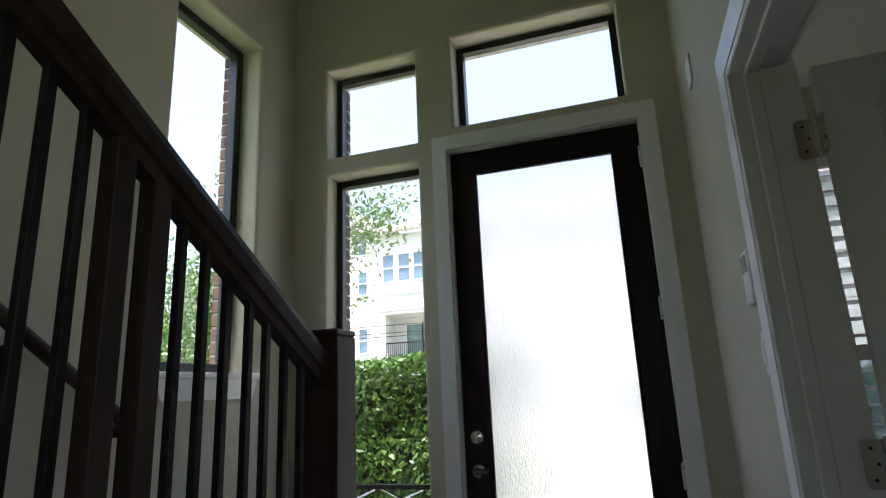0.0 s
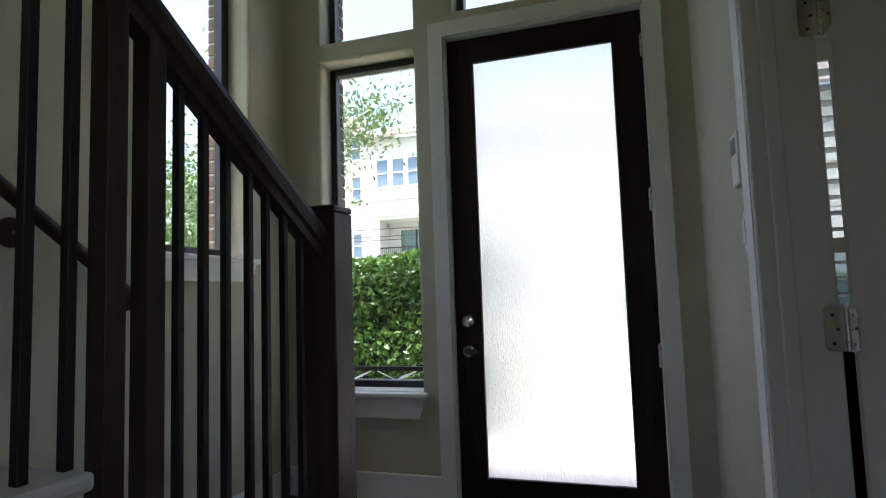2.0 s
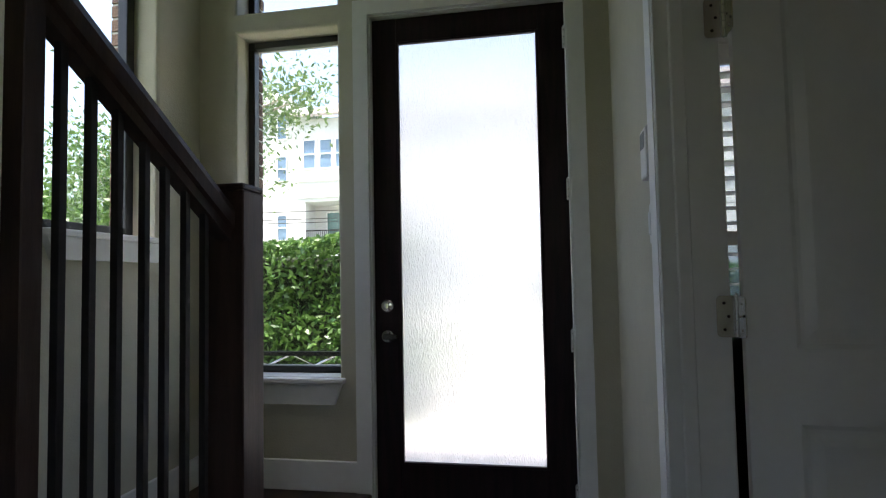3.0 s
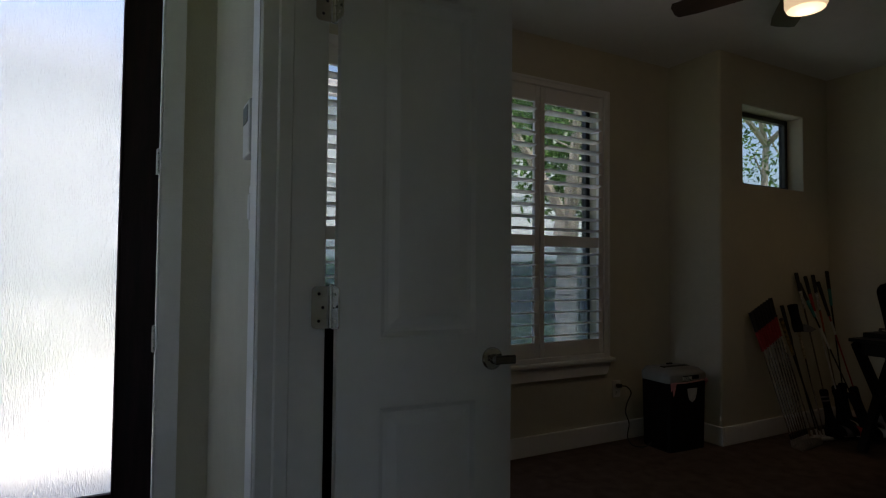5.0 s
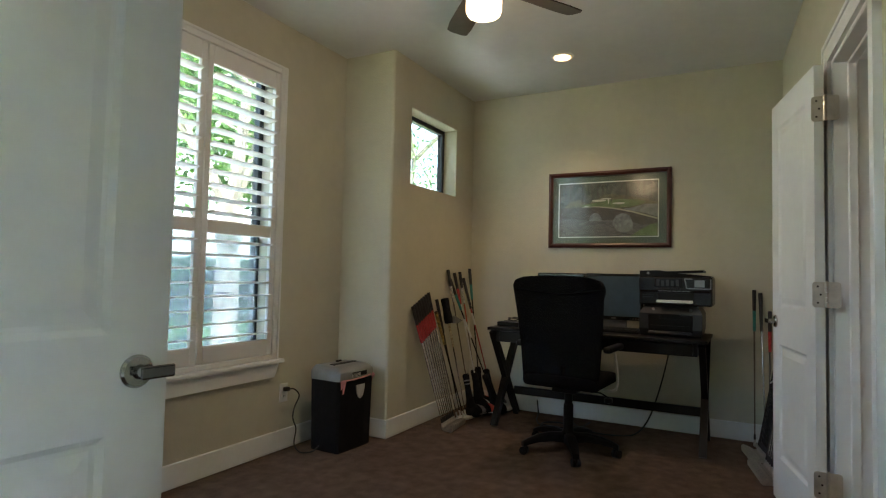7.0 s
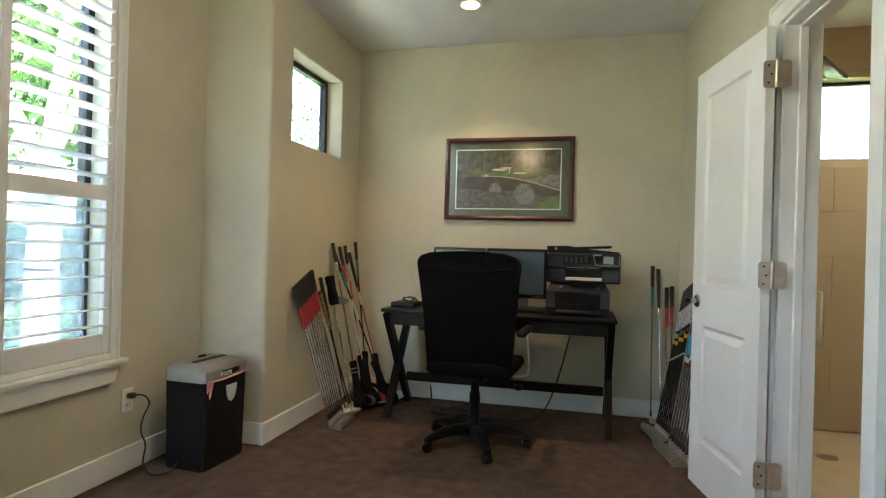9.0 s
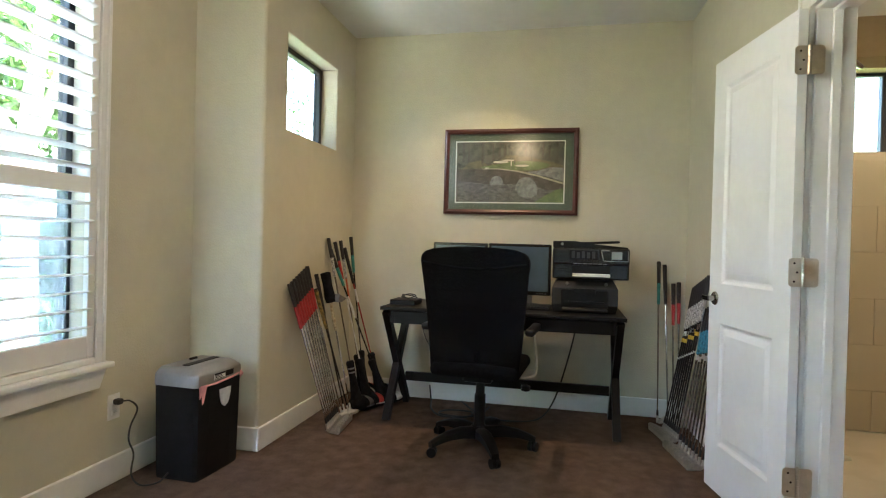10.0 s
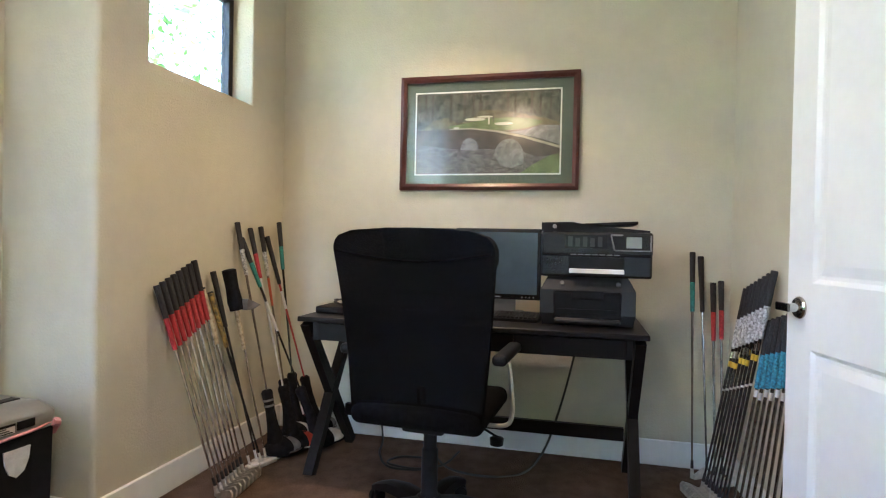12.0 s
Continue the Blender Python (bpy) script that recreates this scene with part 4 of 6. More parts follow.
box(bm, QX + 0.015, QY0, QZ, QX + 0.40, QY1, QZ + 0.105, bevel=0.010, seg=2)
box(bm, QX, QY0, QZ + 0.088, QX + 0.40, QY1, QZ + 0.19, bevel=0.012, seg=2)
part("body", bm, M_GPLAST, p2)
bm = bmesh.new()
extrude_poly(bm, [(QX + 0.03, QY1, QZ + 0.19), (QX + 0.03, QY1, QZ + 0.228), (QX + 0.03, QY1 - 0.13, QZ + 0.232), (QX + 0.03, QY1 - 0.20, QZ + 0.218), (QX + 0.03, QY0 + 0.01, QZ + 0.198), (QX + 0.03, QY0 + 0.01, QZ + 0.19)], (0.34, 0, 0))
part("scanner_lid", bm, M_PLAST, p2)
bm = bmesh.new()
box(bm, -0.14, -0.16, -0.007, 0.14, 0.16, 0.007, bevel=0.003, m=pose(QX + 0.19, QY0 + 0.215, QZ + 0.222, -3, 0, 0))
part("feeder_tray", bm, M_PLAST, p2)
bm = bmesh.new()
box(bm, QX - 0.003, QY1 - 0.27, QZ + 0.120, QX + 0.002, QY1 - 0.10, QZ + 0.178, bevel=0.002)
part("control_panel", bm, M_SMOKE, p2, "smoked glossy control panel")
for k in range(5):
    bm = bmesh.new()
    box(bm, QX - 0.004, QY1 - 0.25 + 0.030 * k, QZ + 0.128, QX - 0.002, QY1 - 0.232 + 0.030 * k, QZ + 0.170 - 0.006 * (k % 2), bevel=0.0005)
    part("touch_key", bm, M_DGREY, p2)
bm = bmesh.new()
box(bm, QX + 0.008, QY0 + 0.11, QZ + 0.025, QX + 0.02, QY1 - 0.115, QZ + 0.085, bevel=0.004)
part("output_bay", bm, M_PLAST, p2)
bm = bmesh.new()
box(bm, QX - 0.055, QY0 + 0.115, QZ + 0.020, QX + 0.018, QY1 - 0.12, QZ + 0.036)
part("paper", bm, M_PAPER, p2, "white paper in the output tray")
bm = bmesh.new()
for i in range(7):
    box(bm, QX - 0.003, QY0 + 0.13 + 0.029 * i, QZ + 0.094, QX + 0.002, QY0 + 0.152 + 0.029 * i, QZ + 0.097)
part("vent_marks", bm, M_SILVER, p2)
bm = bmesh.new()
box(bm, QX - 0.004, QY0 + 0.045, QZ + 0.125, QX + 0.002, QY0 + 0.105, QZ + 0.170)
part("display", bm, M_LCD, p2, "small grey display")
bm = bmesh.new()
for b in ((QY0 + 0.008, QZ + 0.112, QY0 + 0.150, QZ + 0.117), (QY0 + 0.006, QZ + 0.112, QY0 + 0.012, QZ + 0.178), (QY0 + 0.118, QZ + 0.174, QY0 + 0.165, QZ + 0.181)):
    box(bm, QX - 0.003, b[0], b[1], QX + 0.002, b[2], b[3], bevel=0.001)
box(bm, -0.002, -0.003, -0.032, 0.002, 0.003, 0.032, m=pose(QX - 0.001, QY0 + 0.158, QZ + 0.146, -13, 0, 0))
part("display_bezel", bm, M_SILVER, p2)
bm = bmesh.new()
for r in range(2):
    for i in range(4):
        box(bm, QX + 0.012, QY1 - 0.03 - 0.018 * i, QZ + 0.066 - 0.016 * r, QX + 0.016, QY1 - 0.022 - 0.018 * i, QZ + 0.072 - 0.016 * r)
part("icons", bm, M_DGREY, p2)
bm = bmesh.new()
lathe(bm, [(0.009, 0), (0.009, 0.002), (0.006, 0.003)], 16, pose(QX + 0.03, QY1 - 0.055, QZ + 0.212, 0, -90, 0))
part("badge", bm, M_SILVER, p2)

rt = thing("router", "flat black router box with a coiled cable on the desk", "router")
bm = bmesh.new()
box(bm, 4.46, -0.66, DZ, 4.64, -0.49, DZ + 0.032, bevel=0.006, seg=2)
part("body", bm, M_PLAST, rt)
bm = bmesh.new()
tube(bm, smooth_path([(4.52, -0.60, DZ + 0.038), (4.56, -0.54, DZ + 0.045), (4.60, -0.58, DZ + 0.06), (4.55, -0.64, DZ + 0.055), (4.50, -0.60, DZ + 0.042), (4.55, -0.55, DZ + 0.058), (4.60, -0.62, DZ + 0.045), (4.66, -0.64, DZ + 0.01)], 6), 0.004, 6)
part("cable", bm, M_CABLE, rt, smooth=True)

# floor cables
fc = thing("power_cable", "black power cable trailing from the desk onto the carpet", "cable")
bm = bmesh.new()
tube(bm, smooth_path([(4.80, -1.68, 0.70), (4.80, -1.66, 0.55), (4.79, -1.60, 0.30), (4.76, -1.53, 0.10), (4.70, -1.44, 0.008), (4.62, -1.28, 0.006), (4.66, -1.10, 0.006), (4.82, -0.98, 0.006), (4.90, -0.90, 0.03)], 8), 0.0055, 6)
part("cord", bm, M_CABLE, fc, smooth=True)
fc = thing("power_cable", "coiled black cable lying on the carpet under the desk", "cable")
bm = bmesh.new()
tube(bm, smooth_path([(4.93, -0.66, 0.12), (4.90, -0.68, 0.02), (4.74, -0.72, 0.006), (4.60, -0.82, 0.006), (4.62, -0.98, 0.006), (4.74, -1.00, 0.007), (4.73, -0.84, 0.010), (4.63, -0.80, 0.012), (4.60, -0.95, 0.012), (4.70, -1.06, 0.006), (4.88, -1.10, 0.01)], 8), 0.0055, 6)
part("cord", bm, M_CABLE, fc, smooth=True)
fc = thing("network_cable", "thin dark cable hanging behind the desk leg", "cable")
bm = bmesh.new()
tube(bm, smooth_path([(4.86, -0.60, 0.70), (4.88, -0.62, 0.50), (4.90, -0.70, 0.36), (4.93, -0.82, 0.30), (4.97, -0.95, 0.32)], 8), 0.003, 6)
part("cord", bm, M_CABLE, fc, smooth=True)

# shredder
sd = thing("paper_shredder", "black paper shredder with a silver top beside the wall", "paper shredder", pose(3.432, 0.155, 0, 0, 0, -3))
bm = bmesh.new()
SW, SD = 0.168, 0.122
rings = []
for z, k in ((0.0, 0.93), (0.012, 0.95), (0.44, 1.0)):
    rings.append([bm.verts.new((a * SW * k, b * SD * k, z)) for a, b in ((-1, -0.82), (-0.93, -0.97), (-0.5, -1.0), (0.5, -1.0), (0.93, -0.97), (1, -0.82), (1, 0.9), (-1, 0.9))])
for A, B in zip(rings, rings[1:]):
    for i in range(8):
        bm.faces.new((A[i], A[(i + 1) % 8], B[(i + 1) % 8], B[i]))
bm.faces.new(rings[0])
bm.faces.new(rings[-1])
bin_ = part("bin", bm, M_PLAST, sd)
bm = bmesh.new()
rings = []
for z, k, o in ((0.44, 1.02, 0), (0.488, 1.02, 0), (0.498, 0.99, 0.002), (0.524, 0.83, 0.012), (0.528, 0.6, 0.015)):
    rings.append([bm.verts.new((a * SW * k, b * SD * k + o, z)) for a, b in ((-1, -0.82), (-0.93, -0.97), (-0.5, -1.03), (0.5, -1.03), (0.93, -0.97), (1, -0.82), (1, 0.9), (-1, 0.9))])
for A, B in zip(rings, rings[1:]):
    for i in range(8):
        bm.faces.new((A[i], A[(i + 1) % 8], B[(i + 1) % 8], B[i]))
bm.faces.new(rings[0])
bm.faces.new(rings[-1])
hd = part("head", bm, M_SILVER, sd, "silver plastic shredder head", smooth=True)
bm = bmesh.new()
box(bm, -0.115, -0.030, 0.515, 0.115, 0.012, 0.531, bevel=0.004)
part("feed_slot", bm, M_PLAST, hd)
bm = bmesh.new()
box(bm, 0.0, 0.052, 0.52, 0.05, 0.066, 0.538, bevel=0.003)
part("switch", bm, M_PLAST, hd)
bm = bmesh.new()
box(bm, -0.06, -0.131, 0.456, 0.02, -0.126, 0.484)
part("white_label", bm, M_PAPER, hd, "white printed warning sticker")
bm = bmesh.new()
for i in range(3):
    box(bm, -0.055, -0.133, 0.459 + 0.007 * i, 0.012 - 0.01 * i, -0.130, 0.4615 + 0.007 * i)
box(bm, -0.06, -0.133, 0.479, 0.02, -0.130, 0.486)
box(bm, 0.028, -0.131, 0.46, 0.085, -0.126, 0.486)
part("label_bars", bm, M_PLAST, hd)
M_WIN = mat("bin_window", (0.62, 0.63, 0.64), 0.2, var=0.1, scale=30)
bm = bmesh.new()
pts = [(-0.01, 0.40), (0.075, 0.40), (0.07, 0.36), (0.055, 0.325), (0.03, 0.31), (0.008, 0.325), (-0.006, 0.36)]
extrude_poly(bm, [(x, -0.126, z) for x, z in pts], (0, 0.01, 0))
part("bin_window", bm, M_WIN, bin_, "translucent grey fill window")
bm = bmesh.new()
for a, b, c in ((-0.165, -0.13, 0.40), (-0.15, -0.132, 0.37), ):
    extrude_poly(bm, [(a, b, 0.445), (a + 0.035, b - 0.002, 0.45), (a + 0.012, b - 0.002, c), (a + 0.004, b, c - 0.01)], (0, 0.002, 0))
tube(bm, [(-0.15, -0.128, 0.443), (-0.05, -0.131, 0.44), (0.08, -0.131, 0.446), (0.16, -0.115, 0.452)], 0.005, 6)
tube(bm, smooth_path([(0.15, -0.12, 0.45), (0.178, -0.11, 0.44), (0.19, -0.09, 0.425), (0.178, -0.085, 0.405), (0.186, -0.10, 0.45)], 4), 0.013, 7)
part("bag_edge", bm, M_PINK, bin_, "pink plastic bag edge poking out")

ol = thing("wall_outlet", "white plastic wall outlet with a black plug", "wall outlet")
bm = bmesh.new()
box(bm, 3.14, 0.413, 0.292, 3.212, 0.42, 0.408, bevel=0.003)
part("plate", bm, M_TRIM, ol)
for z in (0.326, 0.374):
    bm = bmesh.new()
    box(bm, 3.160, 0.409, z - 0.016, 3.192, 0.415, z + 0.016, bevel=0.004)
    rc = part("receptacle", bm, M_TRIM, ol)
    bm = bmesh.new()
    for dx in (-0.006, 0.006):
        box(bm, 3.176 + dx - 0.001, 0.4082, z - 0.002, 3.176 + dx + 0.001, 0.4095, z + 0.008)
    part("slots", bm, M_BLACK, rc)
cd = thing("shredder_cord", "black plug and cord running down to the carpet", "cable")
bm = bmesh.new()
box(bm, 3.160, 0.375, 0.362, 3.192, 0.4085, 0.388, bevel=0.006, seg=2)
part("plug", bm, M_CABLE, cd)
bm = bmesh.new()
tube(bm, smooth_path([(3.185, 0.385, 0.375), (3.215, 0.36, 0.37), (3.235, 0.34, 0.33), (3.20, 0.345, 0.26), (3.185, 0.34, 0.20), (3.205, 0.33, 0.13), (3.17, 0.31, 0.05), (3.17, 0.26, 0.008), (3.22, 0.21, 0.006), (3.275, 0.20, 0.03)], 8), 0.0042, 7)
part("cord", bm, M_CABLE, cd, smooth=True)

# black bag standing behind the open office door
bg = thing("sports_bag", "tall black nylon bag standing behind the open door", "bag", pose(1.0, -0.45, 0, 0, 0, 12))
bm = bmesh.new()
rings = []
for z, k in ((0.0, 0.90), (0.03, 1.0), (0.34, 1.03), (0.70, 0.97), (0.89, 0.90), (0.945, 0.70), (0.96, 0.3)):
    rings.append([bm.verts.new((0.19 * k * math.cos(t) * (1 + 0.05 * math.sin(3 * t + z * 7)), 0.15 * k * math.sin(t), z)) for t in [2 * math.pi * i / 18 for i in range(18)]])
for A, B in zip(rings, rings[1:]):
    for i in range(18):
        bm.faces.new((A[i], A[(i + 1) % 18], B[(i + 1) % 18], B[i]))
bm.faces.new(list(reversed(rings[0])))
bm.faces.new(rings[-1])
by = part("body", bm, M_FABRIC, bg, smooth=True)
bm = bmesh.new()
box(bm, -0.13, -0.185, 0.12, 0.13, -0.13, 0.46, bevel=0.025, seg=3)
part("pocket", bm, M_FABRIC, by, smooth=True)
for x in (-0.07, 0.07):
    bm = bmesh.new()
    tube(bm, smooth_path([(x, -0.16, 0.68), (x, -0.13, 0.90), (x * 0.7, -0.04, 1.02), (x * 0.7, 0.04, 1.02), (x, 0.12, 0.90)], 5), 0.010, 6)
    part("handle", bm, M_PLAST, bg, smooth=True)
bm = bmesh.new()
box(bm, -0.05, -0.19, 0.34, 0.06, -0.184, 0.36, bevel=0.002)
part("zip_trim", bm, M_SILVER, by)

# ---- picture ----
M_CHERRY = mat("cherry_frame", (0.085, 0.022, 0.016), 0.3, scale=9, col2=(0.045, 0.013, 0.010), stretch=(1, 0.4, 1), coat=0.3)
M_MATB = mat("green_mat_board", (0.105, 0.135, 0.115), 0.85, var=0.05, scale=50)
pf = thing("framed_picture", "framed golf course print with green mat and cherry frame", "picture")
A0, A1, B0, B1 = -1.662, -0.712, 1.358, 1.968
XF = 5.02
for pts in (((A0, B0), (A1, B0), (A1 - 0.034, B0 + 0.034), (A0 + 0.034, B0 + 0.034)), ((A0, B1), (A1, B1), (A1 - 0.034, B1 - 0.034), (A0 + 0.034, B1 - 0.034)), ((A0, B0), (A0, B1), (A0 + 0.034, B1 - 0.034), (A0 + 0.034, B0 + 0.034)), ((A1, B0), (A1, B1), (A1 - 0.034, B1 - 0.034), (A1 - 0.034, B0 + 0.034))):
    bm = bmesh.new()
    o = [bm.verts.new((XF, *p)) for p in pts]
    f1 = [bm.verts.new((XF - 0.022, *p)) for p in pts]
    cx = [((pts[0][0] + pts[3][0]) / 2, (pts[0][1] + pts[3][1]) / 2), ((pts[1][0] + pts[2][0]) / 2, (pts[1][1] + pts[2][1]) / 2)]
    md = [bm.verts.new((XF - 0.030, *p)) for p in cx]
    bm.faces.new(o)
    bm.faces.new((f1[0], f1[1], md[1], md[0]))
    bm.faces.new((md[0], md[1], f1[2], f1[3]))
    for i, j in ((0, 1), (2, 3)):
        bm.faces.new((o[i], o[j], f1[j], f1[i]))
    bm.faces.new((o[0], f1[0], md[0], f1[3], o[3]))
    bm.faces.new((o[1], f1[1], md[1], f1[2], o[2]))
    part("frame_side", bm, M_CHERRY, pf)
bm = bmesh.new()
box(bm, XF - 0.008, A0 + 0.03, B0 + 0.03, XF - 0.002, A1 - 0.03, B1 - 0.03)
part("mat_board", bm, M_MATB, pf, "grey-green mat board")
C0, C1, D0, D1 = A0 + 0.098, A1 - 0.088, B0 + 0.088, B1 - 0.092
bm = bmesh.new()
box(bm, XF - 0.0095, C0 - 0.008, D0 - 0.008, XF - 0.0085, C1 + 0.008, D1 + 0.008)
part("mat_bevel", bm, M_PAPER, pf, "white inner mat edge")
M_A1 = mat("print_woods", (0.12, 0.125, 0.10), 0.6, scale=34, col2=(0.018, 0.022, 0.022), detail=10)
M_A2 = mat("print_green", (0.15, 0.20, 0.085), 0.6, var=0.25, scale=14)
M_A3 = mat("print_sand", (0.60, 0.56, 0.46), 0.6, var=0.1, scale=20)
M_A4 = mat("print_bridge", (0.075, 0.062, 0.055), 0.6, var=0.3, scale=22, detail=10)
M_A5 = mat("print_water", (0.17, 0.165, 0.16), 0.6, scale=30, col2=(0.05, 0.048, 0.05), detail=10, stretch=(1, 1, 2.5))
M_A6 = mat("print_path", (0.40, 0.37, 0.29), 0.6, var=0.15, scale=22)
M_A7 = mat("print_shrub", (0.17, 0.15, 0.09), 0.6, scale=30, col2=(0.05, 0.05, 0.03), detail=8)
M_A8 = mat("print_pale_water", (0.27, 0.275, 0.28), 0.6, scale=34, col2=(0.12, 0.12, 0.13), detail=10)
W_, H_ = C1 - C0, D1 - D0


def art(material, pts, lift):
    """A flat patch of the print; u runs across the picture, v up it."""
    bm = bmesh.new()
    extrude_poly(bm, [(XF - 0.010 - lift * 0.0005, C1 - u * W_, D0 + v * H_) for u, v in pts], (0.0004, 0, 0))
    return part("print_patch", bm, material, pf)


art(M_A1, [(0, 0), (1, 0), (1, 1), (0, 1)], 0)
art(M_A5, [(0, 0), (1, 0), (1, 0.30), (0.72, 0.34), (0.35, 0.34), (0, 0.40)], 1)
art(M_A7, [(0.05, 0.55), (0.12, 0.66), (0.22, 0.70), (0.3, 0.62), (0.38, 0.66), (0.46, 0.78), (0.6, 0.77), (0.75, 0.72), (0.9, 0.66), (1, 0.60), (1, 0.5), (0, 0.5)], 1)
art(M_A2, [(0.22, 0.58), (0.36, 0.62), (0.5, 0.67), (0.66, 0.68), (0.80, 0.66), (0.89, 0.62), (0.84, 0.57), (0.72, 0.53), (0.55, 0.52), (0.36, 0.54)], 2)
art(M_A8, [(0.66, 0.50), (0.76, 0.52), (0.88, 0.58), (1, 0.57), (1, 0.34), (0.86, 0.42)], 2)
art(M_A4, [(0, 0.36), (0, 0.54), (0.18, 0.55), (0.38, 0.55), (0.58, 0.51), (0.76, 0.44), (1, 0.30), (1, 0.22), (0.86, 0.20), (0.78, 0.24), (0.70, 0.30), (0.3, 0.30)], 3)
art(M_A6, [(0.24, 0.555), (0.40, 0.562), (0.58, 0.525), (0.76, 0.455), (1, 0.325), (1, 0.295), (0.76, 0.425), (0.58, 0.50), (0.40, 0.545), (0.24, 0.545)], 4)
art(M_A8, [(0.56 + 0.10 * math.cos(a) + 0.10, 0.22 + 0.20 * math.sin(a)) for a in [math.pi * i / 10 for i in range(11)]] + [(0.60, 0.10), (0.68, 0.06), (0.76, 0.12)], 4)
art(M_A8, [(0.385 + 0.065 * math.cos(a), 0.29 + 0.15 * math.sin(a)) for a in [math.pi * i / 8 for i in range(9)]], 4)
art(M_A2, [(0.74, 0.0), (1, 0.0), (1, 0.24), (0.92, 0.20), (0.82, 0.10)], 5)
for u, v, a, b in ((0.42, 0.665, 0.075, 0.02), (0.49, 0.695, 0.06, 0.012), (0.62, 0.605, 0.065, 0.018), (0.29, 0.565, 0.022, 0.010)):
    art(M_A3, [(u + a * math.cos(t), v + b * math.sin(t)) for t in [2 * math.pi * i / 14 for i in range(14)]], 6)
art(M_A3, [(0.512, 0.60), (0.522, 0.60), (0.524, 0.70), (0.512, 0.695)], 7)
art(M_A4, [(0.545, 0.63), (0.553, 0.63), (0.553, 0.70), (0.545, 0.70)], 7)
for u, h in ((0.06, 0.30), (0.11, 0.33), (0.24, 0.36), (0.34, 0.30), (0.40, 0.28), (0.45, 0.22), (0.64, 0.22), (0.69, 0.26), (0.80, 0.28), (0.86, 0.30), (0.93, 0.34)):
    art(M_A4, [(u, 1 - h), (u + 0.012, 1 - h), (u + 0.015, 1), (u + 0.002, 1)], 2)
bm = bmesh.new()
box(bm, XF - 0.0175, A0 + 0.032, B0 + 0.032, XF - 0.0155, A1 - 0.032, B1 - 0.032)
part("glazing", bm, clear_glass("picture_glass", 0.14, 0.012), pf, "clear picture glass").visible_shadow = False

# ---- ceiling fan and can light ----
M_BRONZE = mat("dark_nickel", (0.20, 0.17, 0.15), 0.25, 0.9, var=0.1, scale=10)
M_BLADE = mat("fan_blade", (0.045, 0.032, 0.028), 0.3, scale=6, col2=(0.025, 0.018, 0.016), stretch=(4, 0.5, 1))
M_LAMP = glow("fan_lamp_glass", (1.0, 0.70, 0.40), 0.20)
M_CAN = glow("can_lamp", (1.0, 0.60, 0.27), 0.34)
FX, FY = 2.715, -1.122
fn = thing("ceiling_fan", "dark five-blade ceiling fan with a lit drum light", "ceiling fan", pose(FX, FY, 0))
bm = bmesh.new()
lathe(bm, [(0.065, CEIL), (0.065, CEIL - 0.02), (0.035, CEIL - 0.055), (0.013, CEIL - 0.06), (0.013, CEIL - 0.13)], 24)
part("canopy", bm, M_BRONZE, fn, smooth=True)
bm = bmesh.new()
lathe(bm, [(0.03, CEIL - 0.12), (0.09, CEIL - 0.14), (0.105, CEIL - 0.17), (0.10, CEIL - 0.225), (0.06, CEIL - 0.25), (0.055, CEIL - 0.29), (0.078, CEIL - 0.315), (0.080, CEIL - 0.33)], 32)
part("motor", bm, M_BRONZE, fn, smooth=True)
bm = bmesh.new()
lathe(bm, [(0.079, CEIL - 0.331), (0.081, CEIL - 0.345), (0.080, CEIL - 0.385), (0.072, CEIL - 0.402), (0.04, CEIL - 0.412)], 32)
part("lamp_glass", bm, M_LAMP, fn, "glowing frosted drum glass", smooth=True)
for k in range(5):
    a = 40 + 72 * k
    mm = pose(0, 0, CEIL - 0.262, 0, 0, a)
    bm = bmesh.new()
    extrude_poly(bm, [(0.05, -0.016, 0), (0.16, -0.028, 0), (0.21, -0.03, 0), (0.21, 0.03, 0), (0.16, 0.028, 0), (0.05, 0.016, 0)], (0, 0, 0.004), mm)
    ir = part("blade_iron", bm, M_NICKEL, fn)
    bm = bmesh.new()
    extrude_poly(bm, [(0.15, -0.052, 0.005), (0.45, -0.062, 0.005), (0.535, -0.055, 0.005), (0.548, -0.03, 0.005), (0.548, 0.03, 0.005), (0.535, 0.055, 0.005), (0.45, 0.062, 0.005), (0.15, 0.052, 0.005)], (0, 0, 0.006), mm @ pose(0, 0, 0, 12, 0, 0))
    part("blade", bm, M_BLADE, ir, "dark stained fan blade")
fl = new("fan_light", bpy.data.lights.new("fan_light", "POINT"))
fl.data.energy, fl.data.color, fl.data.shadow_soft_size = 0.5, (1.0, 0.72, 0.45), 0.12
fl.location = (FX, FY, CEIL - 0.47)
cn = thing("recessed_light", "lit recessed can light in the office ceiling", "ceiling light", pose(4.325, -1.01, 0))
bm = bmesh.new()
lathe(bm, [(0.072, CEIL - 0.006), (0.078, CEIL - 0.004), (0.080, CEIL)], 32)
part("trim_ring", bm, M_TRIM, cn, smooth=True)
bm = bmesh.new()
lathe(bm, [(0.055, CEIL - 0.0105), (0.050, CEIL - 0.0125), (0.02, CEIL - 0.0145)], 32)
part("bulb_face", bm, M_CAN, cn, "glowing bulb face", smooth=True)
cl = new("can_light", bpy.data.lights.new("can_light", "SPOT"))
cl.data.energy, cl.data.color, cl.data.spot_size, cl.data.spot_blend, cl.data.shadow_soft_size = 1.5, (1.0, 0.68, 0.38), radians(115), 0.7, 0.05
cl.matrix_world = look((4.325, -1.01, CEIL - 0.02), (4.325, -1.0105, 0))

